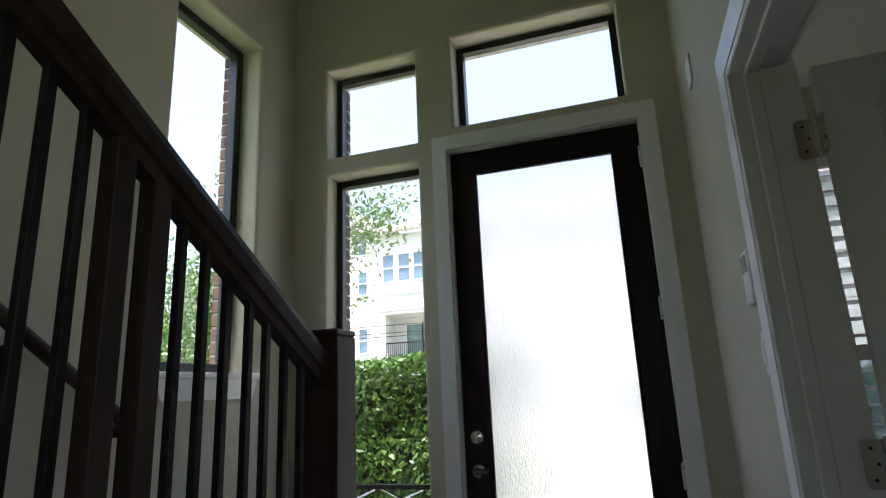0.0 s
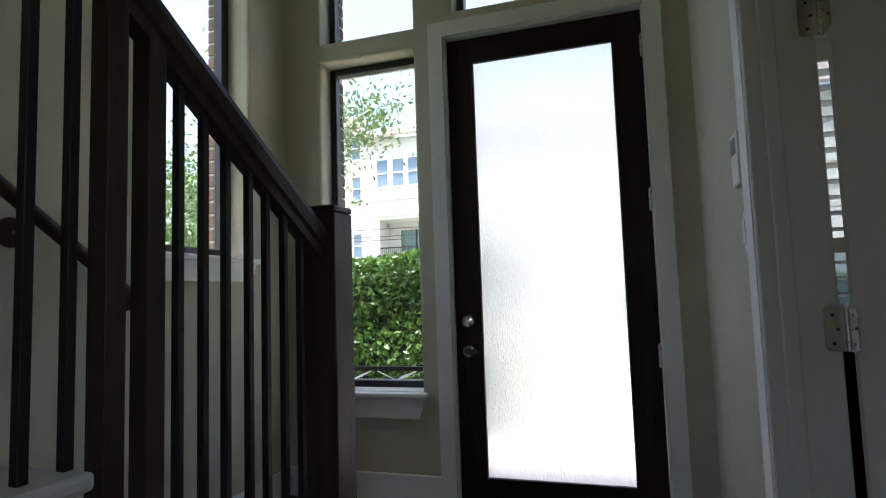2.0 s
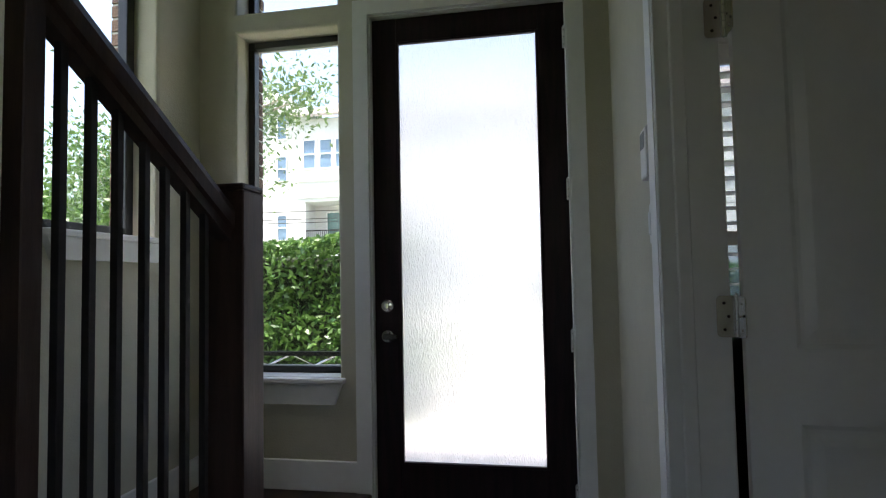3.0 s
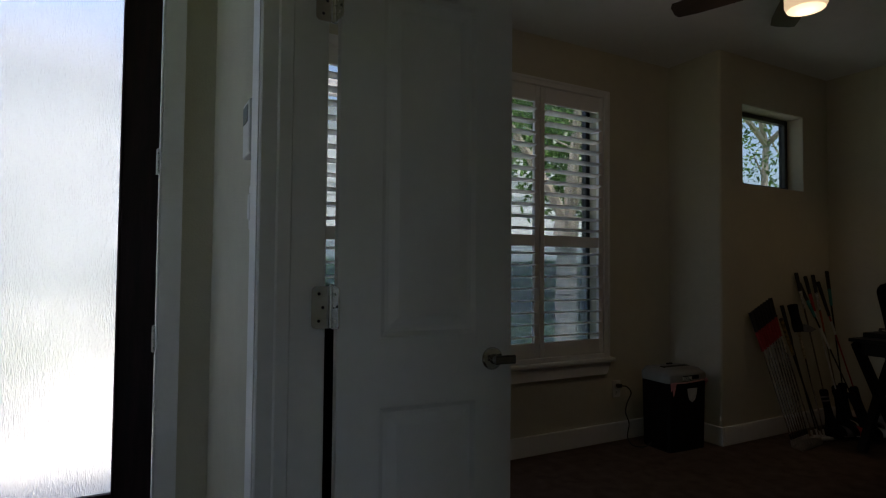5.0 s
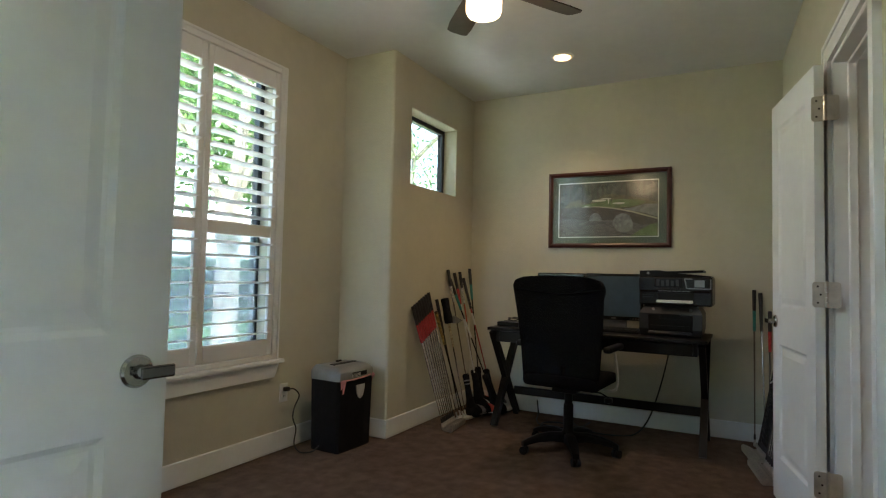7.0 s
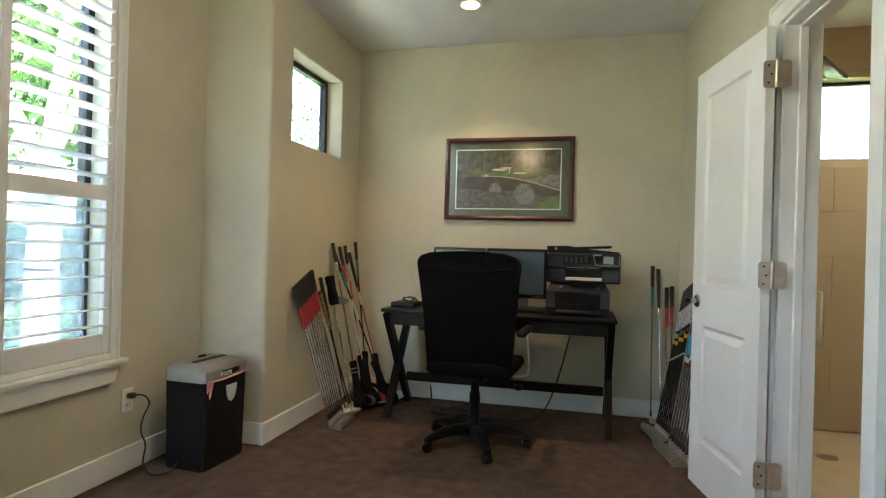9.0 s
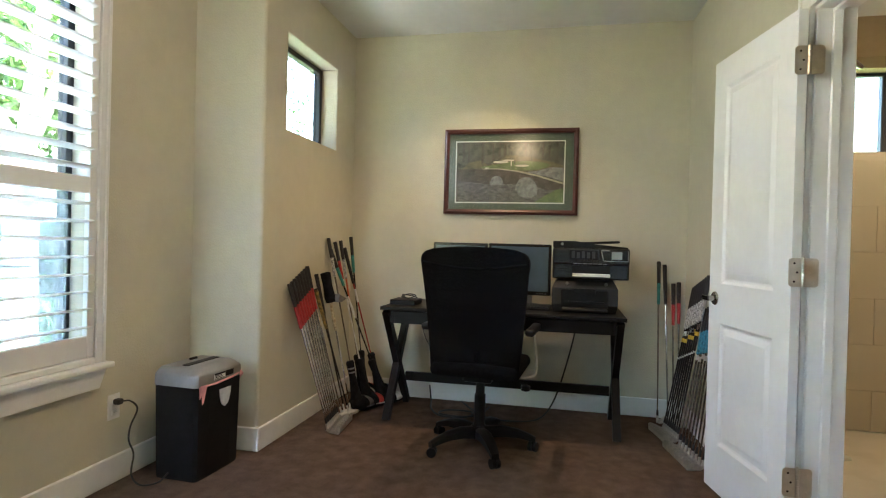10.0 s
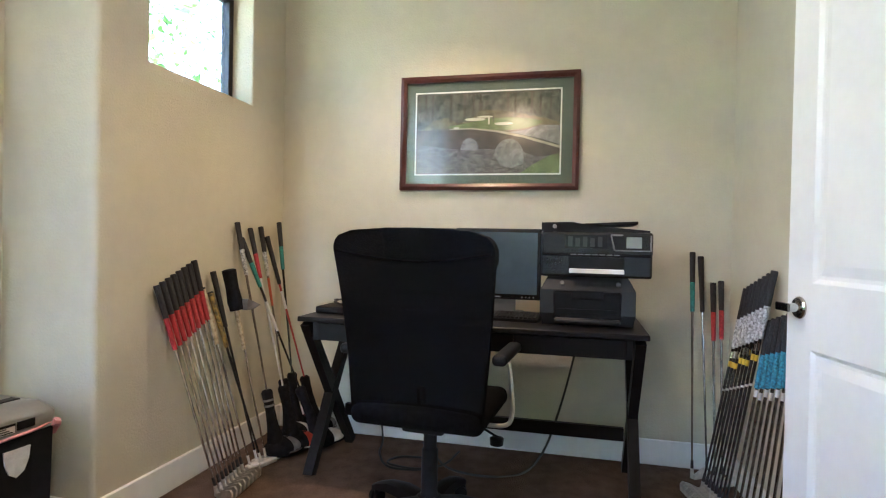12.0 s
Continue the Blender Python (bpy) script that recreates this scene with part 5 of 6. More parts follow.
# ---- golf clubs ----
M_STEEL = mat("steel_shaft", (0.78, 0.78, 0.79), 0.17, 1.0, var=0.12, scale=40)
M_STEELD = mat("dark_steel_shaft", (0.36, 0.35, 0.34), 0.24, 1.0, var=0.2, scale=50)
M_IRON = mat("iron_head", (0.74, 0.70, 0.64), 0.42, 1.0, var=0.15, scale=30)
M_GRIP = mat("black_grip", (0.022, 0.022, 0.025), 0.8, var=0.2, scale=120, bump=0.5, bscale=300)
M_GRED = mat("red_grip", (0.42, 0.03, 0.035), 0.7, var=0.2, scale=120, bump=0.4, bscale=300)
M_GWHITE = mat("white_grip", (0.72, 0.72, 0.71), 0.7, scale=110, col2=(0.12, 0.12, 0.12), bump=0.4, bscale=300)
M_GBLUE = mat("blue_grip", (0.04, 0.26, 0.40), 0.7, var=0.3, scale=120, bump=0.4, bscale=300)
M_GGOLD = mat("flower_grip", (0.42, 0.28, 0.06), 0.6, scale=60, col2=(0.03, 0.03, 0.02), detail=3)
M_GCREAM = mat("cream_grip", (0.62, 0.55, 0.38), 0.6, scale=60, col2=(0.25, 0.2, 0.12), detail=3)
M_GTEAL = mat("teal_band", (0.03, 0.23, 0.22), 0.6, var=0.2, scale=80)
M_SBLACK = mat("black_shaft", (0.018, 0.018, 0.02), 0.25, var=0.1, scale=30)
M_SBRONZE = mat("bronze_shaft", (0.16, 0.13, 0.10), 0.3, 0.6, var=0.15, scale=30)
M_SORANGE = mat("orange_shaft", (0.42, 0.08, 0.025), 0.3, var=0.15, scale=30)
M_SRED = mat("red_shaft", (0.33, 0.03, 0.025), 0.3, var=0.15, scale=30)
M_SWHITE = mat("white_shaft", (0.66, 0.66, 0.65), 0.35, var=0.1, scale=30)
M_YELLOW = mat("yellow_band", (0.62, 0.42, 0.03), 0.5, var=0.1, scale=30)
M_COVER = mat("black_headcover", (0.009, 0.009, 0.011), 0.9, var=0.25, scale=40, bump=0.5, bscale=300, spec=0.15)
M_CGREY = mat("grey_headcover", (0.22, 0.21, 0.21), 0.7, var=0.15, scale=30)
M_CRED = mat("red_headcover", (0.50, 0.05, 0.03), 0.7, var=0.15, scale=30)


def club(top, foot, grip, shaft, head, label, cat="golf club", group="", bands=(), glen=0.26, face=0.0, cover_bands=(), striped=False):
    """A golf club leaning with its grip end at top and its head on the floor at foot."""
    top, foot = Vector(top), Vector(foot)
    d = (foot - top)
    L = d.length
    d.normalize()
    root = thing("golf_club", label, cat, Matrix.Translation(foot), group=group)
    o = foot

    def P(s):
        return top + d * s - o
    g1 = grip if isinstance(grip, tuple) else (grip,)
    n = len(g1)
    for k, gm in enumerate(g1):
        bm = bmesh.new()
        a, b = glen * k / n, glen * (k + 1) / n
        rod(bm, P(a), P(b), 0.0135 - 0.0035 * k / n, 0.0135 - 0.0035 * (k + 1) / n, 10)
        part("grip" if k == 0 else "grip_band", bm, gm, root, smooth=True)
    bm = bmesh.new()
    rod(bm, P(-0.006), P(0), 0.012, 0.0142, 10)
    part("grip_cap", bm, M_GRIP, root, smooth=True)
    bm = bmesh.new()
    end = L - (0.06 if head != "cover" else 0.30)
    rod(bm, P(glen), P(end), 0.0064, 0.0043, 8)
    shf = part("shaft", bm, shaft, root, smooth=True)
    for s, ln, bmat in bands:
        bm = bmesh.new()
        rod(bm, P(s), P(s + ln), 0.0073, 0.0070, 8)
        part("shaft_band", bm, bmat, shf, smooth=True)
    f = Vector((math.cos(face), math.sin(face), 0))
    n_ = Vector((-f.y, f.x, 0))
    if head == "iron":
        bm = bmesh.new()
        rod(bm, P(L - 0.09), P(L - 0.05), 0.0062, 0.0070, 8)
        part("ferrule", bm, M_GRIP, shf, smooth=True)
        bm = bmesh.new()
        base = P(L - 0.03)
        prof = [(-0.006, 0.026), (0.012, 0.020), (0.045, 0.036), (0.070, 0.044), (0.080, 0.036), (0.078, 0.012), (0.068, 0.002), (0.01, 0.001), (-0.006, 0.008)]
        a = [bm.verts.new(Vector((base.x, base.y, 0)) + f * u + n_ * (0.003 + 0.012 * (0.05 - v)) + Vector((0, 0, v))) for u, v in prof]
        b = [bm.verts.new(Vector((base.x, base.y, 0)) + f * u - n_ * (0.004 + 0.05 * max(0, 0.03 - v) * 0.4) + Vector((0, 0, v))) for u, v in prof]
        bm.faces.new(a)
        bm.faces.new(list(reversed(b)))
        for i in range(len(prof)):
            bm.faces.new((a[i], a[(i + 1) % len(prof)], b[(i + 1) % len(prof)], b[i]))
        bmesh.ops.transform(bm, matrix=Matrix.Translation((base.x, base.y, 0)) @ Matrix.Diagonal((1.25, 1.25, 1.25, 1)) @ Matrix.Translation((-base.x, -base.y, 0)), verts=bm.verts)
        rod(bm, P(L - 0.055), (base.x, base.y, 0.02), 0.0075, 0.009, 10)
        part("club_head", bm, M_IRON, root)
    elif head == "putter":
        bm = bmesh.new()
        base = P(L - 0.02)
        mm = Matrix.Translation((base.x, base.y, 0)) @ pose(0, 0, 0, 0, 0, math.degrees(face))
        box(bm, -0.02, -0.018, 0.001, 0.085, 0.018, 0.024, bevel=0.005, m=mm)
        rod(bm, P(L - 0.07), (base.x, base.y, 0.02), 0.006, 0.006, 8)
        part("club_head", bm, M_SWHITE, root)
    else:
        # a knitted sock over the neck and a padded cover over the head
        bm = bmesh.new()
        prof = [(0.021, 0.0), (0.028, 0.012), (0.025, 0.05), (0.023, 0.10), (0.027, 0.17), (0.036, 0.23), (0.044, 0.28)]
        q = d.to_track_quat("Z", "Y").to_matrix().to_4x4()
        lathe(bm, prof, 16, Matrix.Translation(P(L - 0.34)) @ q)
        hc = part("headcover_sock", bm, M_COVER, root, "black knitted headcover sock", smooth=True)
        bm = bmesh.new()
        bmesh.ops.create_uvsphere(bm, u_segments=22, v_segments=12, radius=1.0)
        for v in bm.verts:
            if v.co.x > 0:
                v.co.z *= 1 - 0.35 * v.co.x
            v.co.y *= 1 - 0.12 * v.co.x
        c = P(L - 0.055)
        cm = Matrix.Translation((c.x, c.y, 0.050)) @ pose(0, 0, 0, 0, 0, math.degrees(face)) @ Matrix.Translation((0.035, 0, 0))
        bmesh.ops.transform(bm, matrix=cm @ Matrix.Diagonal((0.100, 0.062, 0.049, 1)), verts=bm.verts)
        part("headcover", bm, M_COVER, hc, smooth=True)
        if cover_bands:
            # a coloured panel stitched over the crown, with a piped rim
            bm = bmesh.new()
            bmesh.ops.create_uvsphere(bm, u_segments=22, v_segments=12, radius=1.0)
            bmesh.ops.delete(bm, geom=[v for v in bm.verts if v.co.x < 0.05 or v.co.z < -0.45], context="VERTS")
            for v in bm.verts:
                v.co.z *= 1 - 0.35 * v.co.x
                v.co.y *= 1 - 0.12 * v.co.x
            bmesh.ops.transform(bm, matrix=cm @ Matrix.Diagonal((0.1015, 0.0635, 0.0505, 1)), verts=bm.verts)
            part("cover_panel", bm, cover_bands[0], hc, smooth=True)
            bm = bmesh.new()
            tube(bm, [cm @ Vector((0.094 * math.cos(t) + 0.006, 0.058 * math.sin(t), -0.016)) for t in [math.pi * (-0.5 + i / 12) for i in range(13)]], 0.004, 6)
            part("piping", bm, cover_bands[-1], hc, smooth=True)
        if striped:
            for k in (0.045, 0.072):
                bm = bmesh.new()
                rod(bm, P(L - 0.34 + k), P(L - 0.34 + k + 0.010), 0.0272, 0.0268, 16)
                part("sock_stripe", bm, M_CGREY, hc, smooth=True)
    return root


G = "golf clubs by the window wall"
for i in range(8):
    t = i / 7
    club((3.985 + 0.225 * t, -0.03, 0.875 + 0.095 * t), (4.105 + 0.23 * t, -0.245 + 0.03 * t, 0.0), (M_GRIP, M_GRED), M_STEEL, "iron", "steel iron golf club with a black and red grip", group=G, face=-1.9 + 0.03 * i, glen=0.265)
club((4.27, -0.03, 0.845), (4.40, -0.21, 0.0), M_GCREAM, M_STEEL, "putter", "steel putter with a cream lettered grip", group=G, face=-0.3)
club((4.30, -0.05, 0.825), (4.45, -0.24, 0.0), M_GGOLD, M_SBLACK, "putter", "black putter with a flowered gold grip", group=G, face=-0.3)
club((4.345, -0.03, 0.915), (4.47, -0.20, 0.0), M_GRIP, M_SBLACK, "putter", "black golf club with a plain dark grip", group=G, face=-0.4)
pc = club((4.43, -0.06, 0.90), (4.50, -0.23, 0.0), M_GCREAM, M_STEEL, "putter", "steel putter with a cream grip under a black cover", group=G, face=-0.4, glen=0.36)
bm = bmesh.new()
_q = (Vector((4.50, -0.23, 0.0)) - Vector((4.43, -0.06, 0.90))).to_track_quat("Z", "Y").to_matrix().to_4x4()
lathe(bm, [(0.020, -0.03), (0.034, -0.025), (0.030, 0.06), (0.036, 0.13), (0.030, 0.17)], 12, Matrix.Translation(Vector((4.43, -0.06, 0.90)) - Vector((4.50, -0.23, 0.0))) @ _q)
hcv = part("spare_headcover", bm, M_COVER, pc, "small black cover with a pale trim", smooth=True)
bm = bmesh.new()
extrude_poly(bm, [(-0.055, 0.11, 0.79), (-0.005, 0.10, 0.77), (0.025, 0.09, 0.755), (-0.01, 0.11, 0.735), (-0.045, 0.12, 0.735)], (0, -0.03, 0))
part("cover_flap", bm, M_CGREY, hcv)
D = "driver with a dark grip and a padded black headcover"
club((4.545, -0.02, 1.150), (4.56, -0.26, 0.0), (M_GRIP, M_GWHITE), M_SBRONZE, "cover", D, group=G, face=-0.6, cover_bands=(M_CGREY, M_CGREY), striped=True)
club((4.585, -0.02, 1.075), (4.76, -0.40, 0.0), (M_GRIP, M_GTEAL), M_SBLACK, "cover", "fairway wood with a teal banded grip and headcover", group=G, face=-0.8, bands=((0.34, 0.16, M_SWHITE),), cover_bands=(M_SWHITE, M_COVER))
club((4.66, -0.02, 1.125), (4.665, -0.30, 0.0), (M_GRIP, M_GRED), M_SWHITE, "cover", "fairway wood with a red banded grip and white shaft", group=G, face=-0.9, cover_bands=(M_CRED, M_SWHITE))
club((4.76, -0.02, 1.135), (4.775, -0.22, 0.0), (M_GRIP, M_GWHITE), M_SBRONZE, "cover", "driver with an orange shaft and grey headcover", group=G, face=-0.2, bands=((0.27, 0.15, M_SORANGE),), cover_bands=(M_SWHITE, M_CRED))
club((4.79, -0.04, 1.085), (4.93, -0.30, 0.0), (M_GRIP, M_GRIP), M_SRED, "cover", "driver with a red shaft and black headcover", group=G, face=-0.4, bands=((0.30, 0.1, M_SWHITE),), cover_bands=(M_CGREY, M_CGREY))
club((4.93, -0.03, 1.165), (4.90, -0.18, 0.0), (M_GRIP, M_GTEAL), M_SBLACK, "cover", "driver with a dark shaft and black headcover", group=G, face=-0.3, cover_bands=(M_CRED, M_SWHITE))
G = "golf clubs behind the bathroom door"
club((4.985, -2.205, 1.050), (4.86, -2.205, 0.0), (M_GRIP, M_GTEAL), M_SBRONZE, "iron", "long club with a dark and teal grip", group=G, face=-1.0, glen=0.28)
club((4.985, -2.242, 1.030), (4.86, -2.270, 0.0), M_GRIP, M_STEELD, "iron", "long steel club with a plain black grip", group=G, face=-1.0, glen=0.26)
club((4.985, -2.300, 0.905), (4.80, -2.290, 0.0), (M_GRIP, M_GRED), M_STEELD, "iron", "steel wedge with a black and red grip", group=G, face=-1.2, glen=0.27)
club((4.985, -2.335, 0.915), (4.82, -2.325, 0.0), (M_GRIP, M_GRED), M_STEELD, "iron", "steel wedge with a black and red grip", group=G, face=-1.2, glen=0.27)
for i in range(8):
    t = i / 7
    club((4.72 - 0.31 * t, -2.376 - 0.014 * t, 0.90 + 0.09 * t), (4.72 - 0.20 * t, -2.215 - 0.045 * t, 0.0), (M_GRIP, M_GWHITE), M_SBLACK, "iron", "black-shafted iron with a black and white grip", group=G, face=1.9, bands=((0.272 + 0.006 * (i % 3), 0.03, M_STEEL), (0.315 + 0.010 * (i % 3), 0.024, M_YELLOW), (0.44, 0.009, M_SWHITE)), glen=0.26)
for i in range(8):
    t = i / 7
    club((4.44 - 0.30 * t, -2.390 - 0.022 * t, 0.80 + 0.08 * t), (4.40 - 0.30 * t, -2.250 - 0.060 * t, 0.0), (M_GRIP, M_GBLUE), M_STEELD, "iron", "steel iron with a black and blue grip", group=G, face=1.9, bands=((0.265 + 0.012 * (i % 2), 0.028, M_SWHITE),), glen=0.26)

# ---- bathroom beyond the doorway ----
M_TILE = mat("tan_wall_tile", (0.46, 0.36, 0.235), 0.35, scale=3.0, col2=(0.40, 0.31, 0.20), bump=0.03, bscale=30)
M_GROUT = mat("tan_grout", (0.50, 0.42, 0.31), 0.9, var=0.1, scale=40)
M_BATHW = mat("tan_paint", (0.48, 0.37, 0.24), 0.8, var=0.04, scale=3)
M_FTILE = mat("travertine_floor", (0.50, 0.40, 0.28), 0.35, scale=6, col2=(0.40, 0.30, 0.19), bump=0.1, bscale=40)
bm = bmesh.new()
box(bm, 2.40, -4.4, -0.12, 5.2, -2.641, -0.006)
tagged(part("floor_bath", bm, M_FTILE), "tan travertine tiled bathroom floor", "floor", kind="structure")
bm = bmesh.new()
box(bm, 2.40, -4.4, CEIL, 5.2, -2.60, CEIL + 0.12)
tagged(part("ceiling_bath", bm, M_CEIL), "white painted bathroom ceiling", "ceiling", kind="structure")
W_BATH = (-4.20, -3.12, 1.80, 2.34)
be = wall("wall_bath_east", "x", 5.11, 5.3, -4.4, -2.73, 0.0, CEIL, [W_BATH], M_BATHW, "tan shower wall with large tiles and a window", bevel=0)
wall("wall_bath_south", "y", -4.3, -4.42, 2.40, 5.11, 0.0, CEIL, [], M_BATHW, "plain tan bathroom wall", bevel=0)
wall("wall_bath_west", "x", 2.52, 2.40, -4.3, -2.66, 0.0, CEIL, [], M_BATHW, "plain tan bathroom wall", bevel=0)
window("window_7", "x", 5.22, W_BATH, "dark-framed high shower window", bars_u=(-3.62,), fw=0.02, glass=M_DIMGLASS)
for r in range(6):
    for c in range(4):
        z0 = 0.0 if r == 0 else 0.262 + 0.297 * (r - 1) + 0.0
        z1 = 0.262 + 0.297 * r
        y1 = -2.74 - 0.40 * c + (0.2 if r % 2 else 0.0)
        y0 = y1 - 0.40
        y1, y0 = min(y1, -2.735), max(y0, -4.295)
        if y1 - y0 < 0.05:
            continue
        bm = bmesh.new()
        box(bm, 5.102, y0 + 0.0015, z0 + 0.0015, 5.112, y1 - 0.0015, z1 - 0.0015, bevel=0.0015)
        part("tile", bm, M_TILE, be)
dr = thing("shower_drain", "round dark metal shower drain in the tiled floor", "drain")
bm = bmesh.new()
lathe(bm, [(0.055, -0.006), (0.055, -0.002), (0.045, 0.0), (0.01, 0.0)], 24, pose(4.54, -3.13, 0))
part("cover", bm, M_NICKEL, dr, smooth=True)
shd = thing("rain_shower", "dark square rain shower head on a wall arm", "shower head")
bm = bmesh.new()
box(bm, -0.10, -0.10, -0.01, 0.10, 0.10, 0.012, bevel=0.004, m=pose(4.62, -3.10, 2.27, 35, -20, 10))
part("head_plate", bm, M_BRONZE, shd)
bm = bmesh.new()
tube(bm, smooth_path([(4.62, -3.09, 2.285), (4.62, -2.98, 2.37), (4.62, -2.82, 2.38), (4.62, -2.54, 2.35)], 5), 0.011, 10)
part("arm", bm, M_BRONZE, shd, smooth=True)
# fill light out of view, added because the bathroom was too dark
bl = thing("recessed_light", "unseen recessed light added to brighten the bathroom", "ceiling light", pose(4.2, -3.6, 0))
bm = bmesh.new()
lathe(bm, [(0.072, CEIL - 0.006), (0.078, CEIL - 0.004), (0.080, CEIL)], 32)
part("trim_ring", bm, M_TRIM, bl, smooth=True)
bm = bmesh.new()
lathe(bm, [(0.055, CEIL - 0.0105), (0.050, CEIL - 0.0125), (0.02, CEIL - 0.0145)], 32)
part("bulb_face", bm, M_CAN, bl, "glowing bulb face", smooth=True)
bs = new("bath_fill", bpy.data.lights.new("bath_fill", "SPOT"))
bs.data.energy, bs.data.color, bs.data.spot_size, bs.data.spot_blend, bs.data.shadow_soft_size = 2.4, (1.0, 0.85, 0.68), radians(150), 0.6, 0.05
bs.matrix_world = look((4.2, -3.6, CEIL - 0.02), (4.2, -3.6005, 0))
gs = thing("shower_screen", "clear glass shower screen with a chrome pull handle", "shower screen")
bm = bmesh.new()
box(bm, 3.70, -3.45, 0.02, 3.708, -2.72, 1.98)
part("glass", bm, M_GLASS, gs).visible_shadow = False
bm = bmesh.new()
tube(bm, smooth_path([(3.699, -2.76, 0.985), (3.662, -2.76, 0.985), (3.652, -2.76, 0.965), (3.652, -2.76, 0.78), (3.662, -2.76, 0.76), (3.699, -2.76, 0.76)], 5), 0.008, 10)
part("pull_handle", bm, M_CHROME, gs, smooth=True)

# picture frame on the south wall near the bathroom doorway
p3 = thing("framed_picture", "dark cherry picture frame hanging on the wall", "picture", SOUTH)
QA, QB, QC, QD = south_x(1.74), south_x(2.35), 1.19, 2.10
for b in ((QA, 0.0, QC, QA + 0.035, 0.03, QD), (QB - 0.035, 0.0, QC, QB, 0.03, QD), (QA + 0.035, 0.0, QC, QB - 0.035, 0.03, QC + 0.035), (QA + 0.035, 0.0, QD - 0.035, QB - 0.035, 0.03, QD)):
    bm = bmesh.new()
    box(bm, *b, bevel=0.004)
    part("frame_side", bm, M_CHERRY, p3)
bm = bmesh.new()
box(bm, QA + 0.035, 0.002, QC + 0.035, QB - 0.035, 0.012, QD - 0.035)
part("backing", bm, M_MATB, p3)

# ---- outside ----
M_LAWN = mat("lawn", (0.10, 0.14, 0.05), 0.95, scale=1.5, col2=(0.06, 0.09, 0.03), bump=0.8, bscale=30)
M_CONC = mat("concrete", (0.52, 0.50, 0.46), 0.85, var=0.12, scale=2, bump=0.2, bscale=50)
M_STUCCO = mat("white_stucco", (0.62, 0.62, 0.61), 0.85, var=0.03, scale=1.0, bump=0.1, bscale=20)
M_ROOF = mat("roof_shingle", (0.30, 0.27, 0.25), 0.9, var=0.2, scale=3, bump=0.3, bscale=20)
# blue base colour stands for the sky reflected in the panes
M_FWIN = mat("far_window", (0.15, 0.23, 0.33), 0.08, var=0.15, scale=0.8, spec=0.8)
M_FGREEN = mat("far_glass_door", (0.10, 0.20, 0.19), 0.08, var=0.3, scale=1.2, spec=0.8)
M_BARK = mat("pale_bark", (0.55, 0.48, 0.40), 0.85, scale=4, col2=(0.36, 0.30, 0.24), bump=0.5, bscale=20, stretch=(3, 3, 0.6))
# near-black colour for the shade inside the hedges
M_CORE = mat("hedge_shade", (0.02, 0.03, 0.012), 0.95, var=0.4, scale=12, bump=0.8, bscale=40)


def leaf_mat(name, a, b):
    m = bpy.data.materials.new(name)
    m.use_nodes = True
    nt = m.node_tree
    bs = nt.nodes["Principled BSDF"]
    ge = nt.nodes.new("ShaderNodeNewGeometry")
    rp = nt.nodes.new("ShaderNodeValToRGB")
    rp.color_ramp.elements[0].color, rp.color_ramp.elements[1].color = (*a, 1), (*b, 1)
    nt.links.new(ge.outputs["Random Per Island"], rp.inputs[0])
    nt.links.new(rp.outputs[0], bs.inputs["Base Color"])
    bs.inputs["Roughness"].default_value = 0.4
    tl = nt.nodes.new("ShaderNodeBsdfTranslucent")
    nt.links.new(rp.outputs[0], tl.inputs[0])
    mx = nt.nodes.new("ShaderNodeMixShader")
    mx.inputs[0].default_value = 0.35
    nt.links.new(bs.outputs[0], mx.inputs[1])
    nt.links.new(tl.outputs[0], mx.inputs[2])
    nt.links.new(mx.outputs[0], nt.nodes["Material Output"].inputs[0])
    return m


M_LEAF = leaf_mat("hedge_leaf", (0.028, 0.082, 0.018), (0.13, 0.235, 0.05))
M_OAK = leaf_mat("oak_leaf", (0.07, 0.13, 0.045), (0.15, 0.22, 0.08))
rng = np.random.default_rng(5)


def leaves(name, centres, size, material, parent):
    """Many small pointed leaves about the centres."""
    n = len(centres)
    d = rng.normal(size=(n, 3))
    d /= np.linalg.norm(d, axis=1)[:, None]
    e = np.cross(d, rng.normal(size=(n, 3)))
    e /= np.linalg.norm(e, axis=1)[:, None]
    s = size * rng.uniform(0.6, 1.25, (n, 1))
    c = np.asarray(centres)
    v = np.stack([c - d * s, c + e * s * 0.42, c + d * s, c - e * s * 0.42], axis=1).reshape(-1, 3)
    f = np.arange(n * 4).reshape(-1, 4)
    me = bpy.data.meshes.new(name)
    me.from_pydata(v.tolist(), [], f.tolist())
    me.materials.append(material)
    ob = new(name, me)
    if parent is not None:
        ob.parent = parent
    return ob


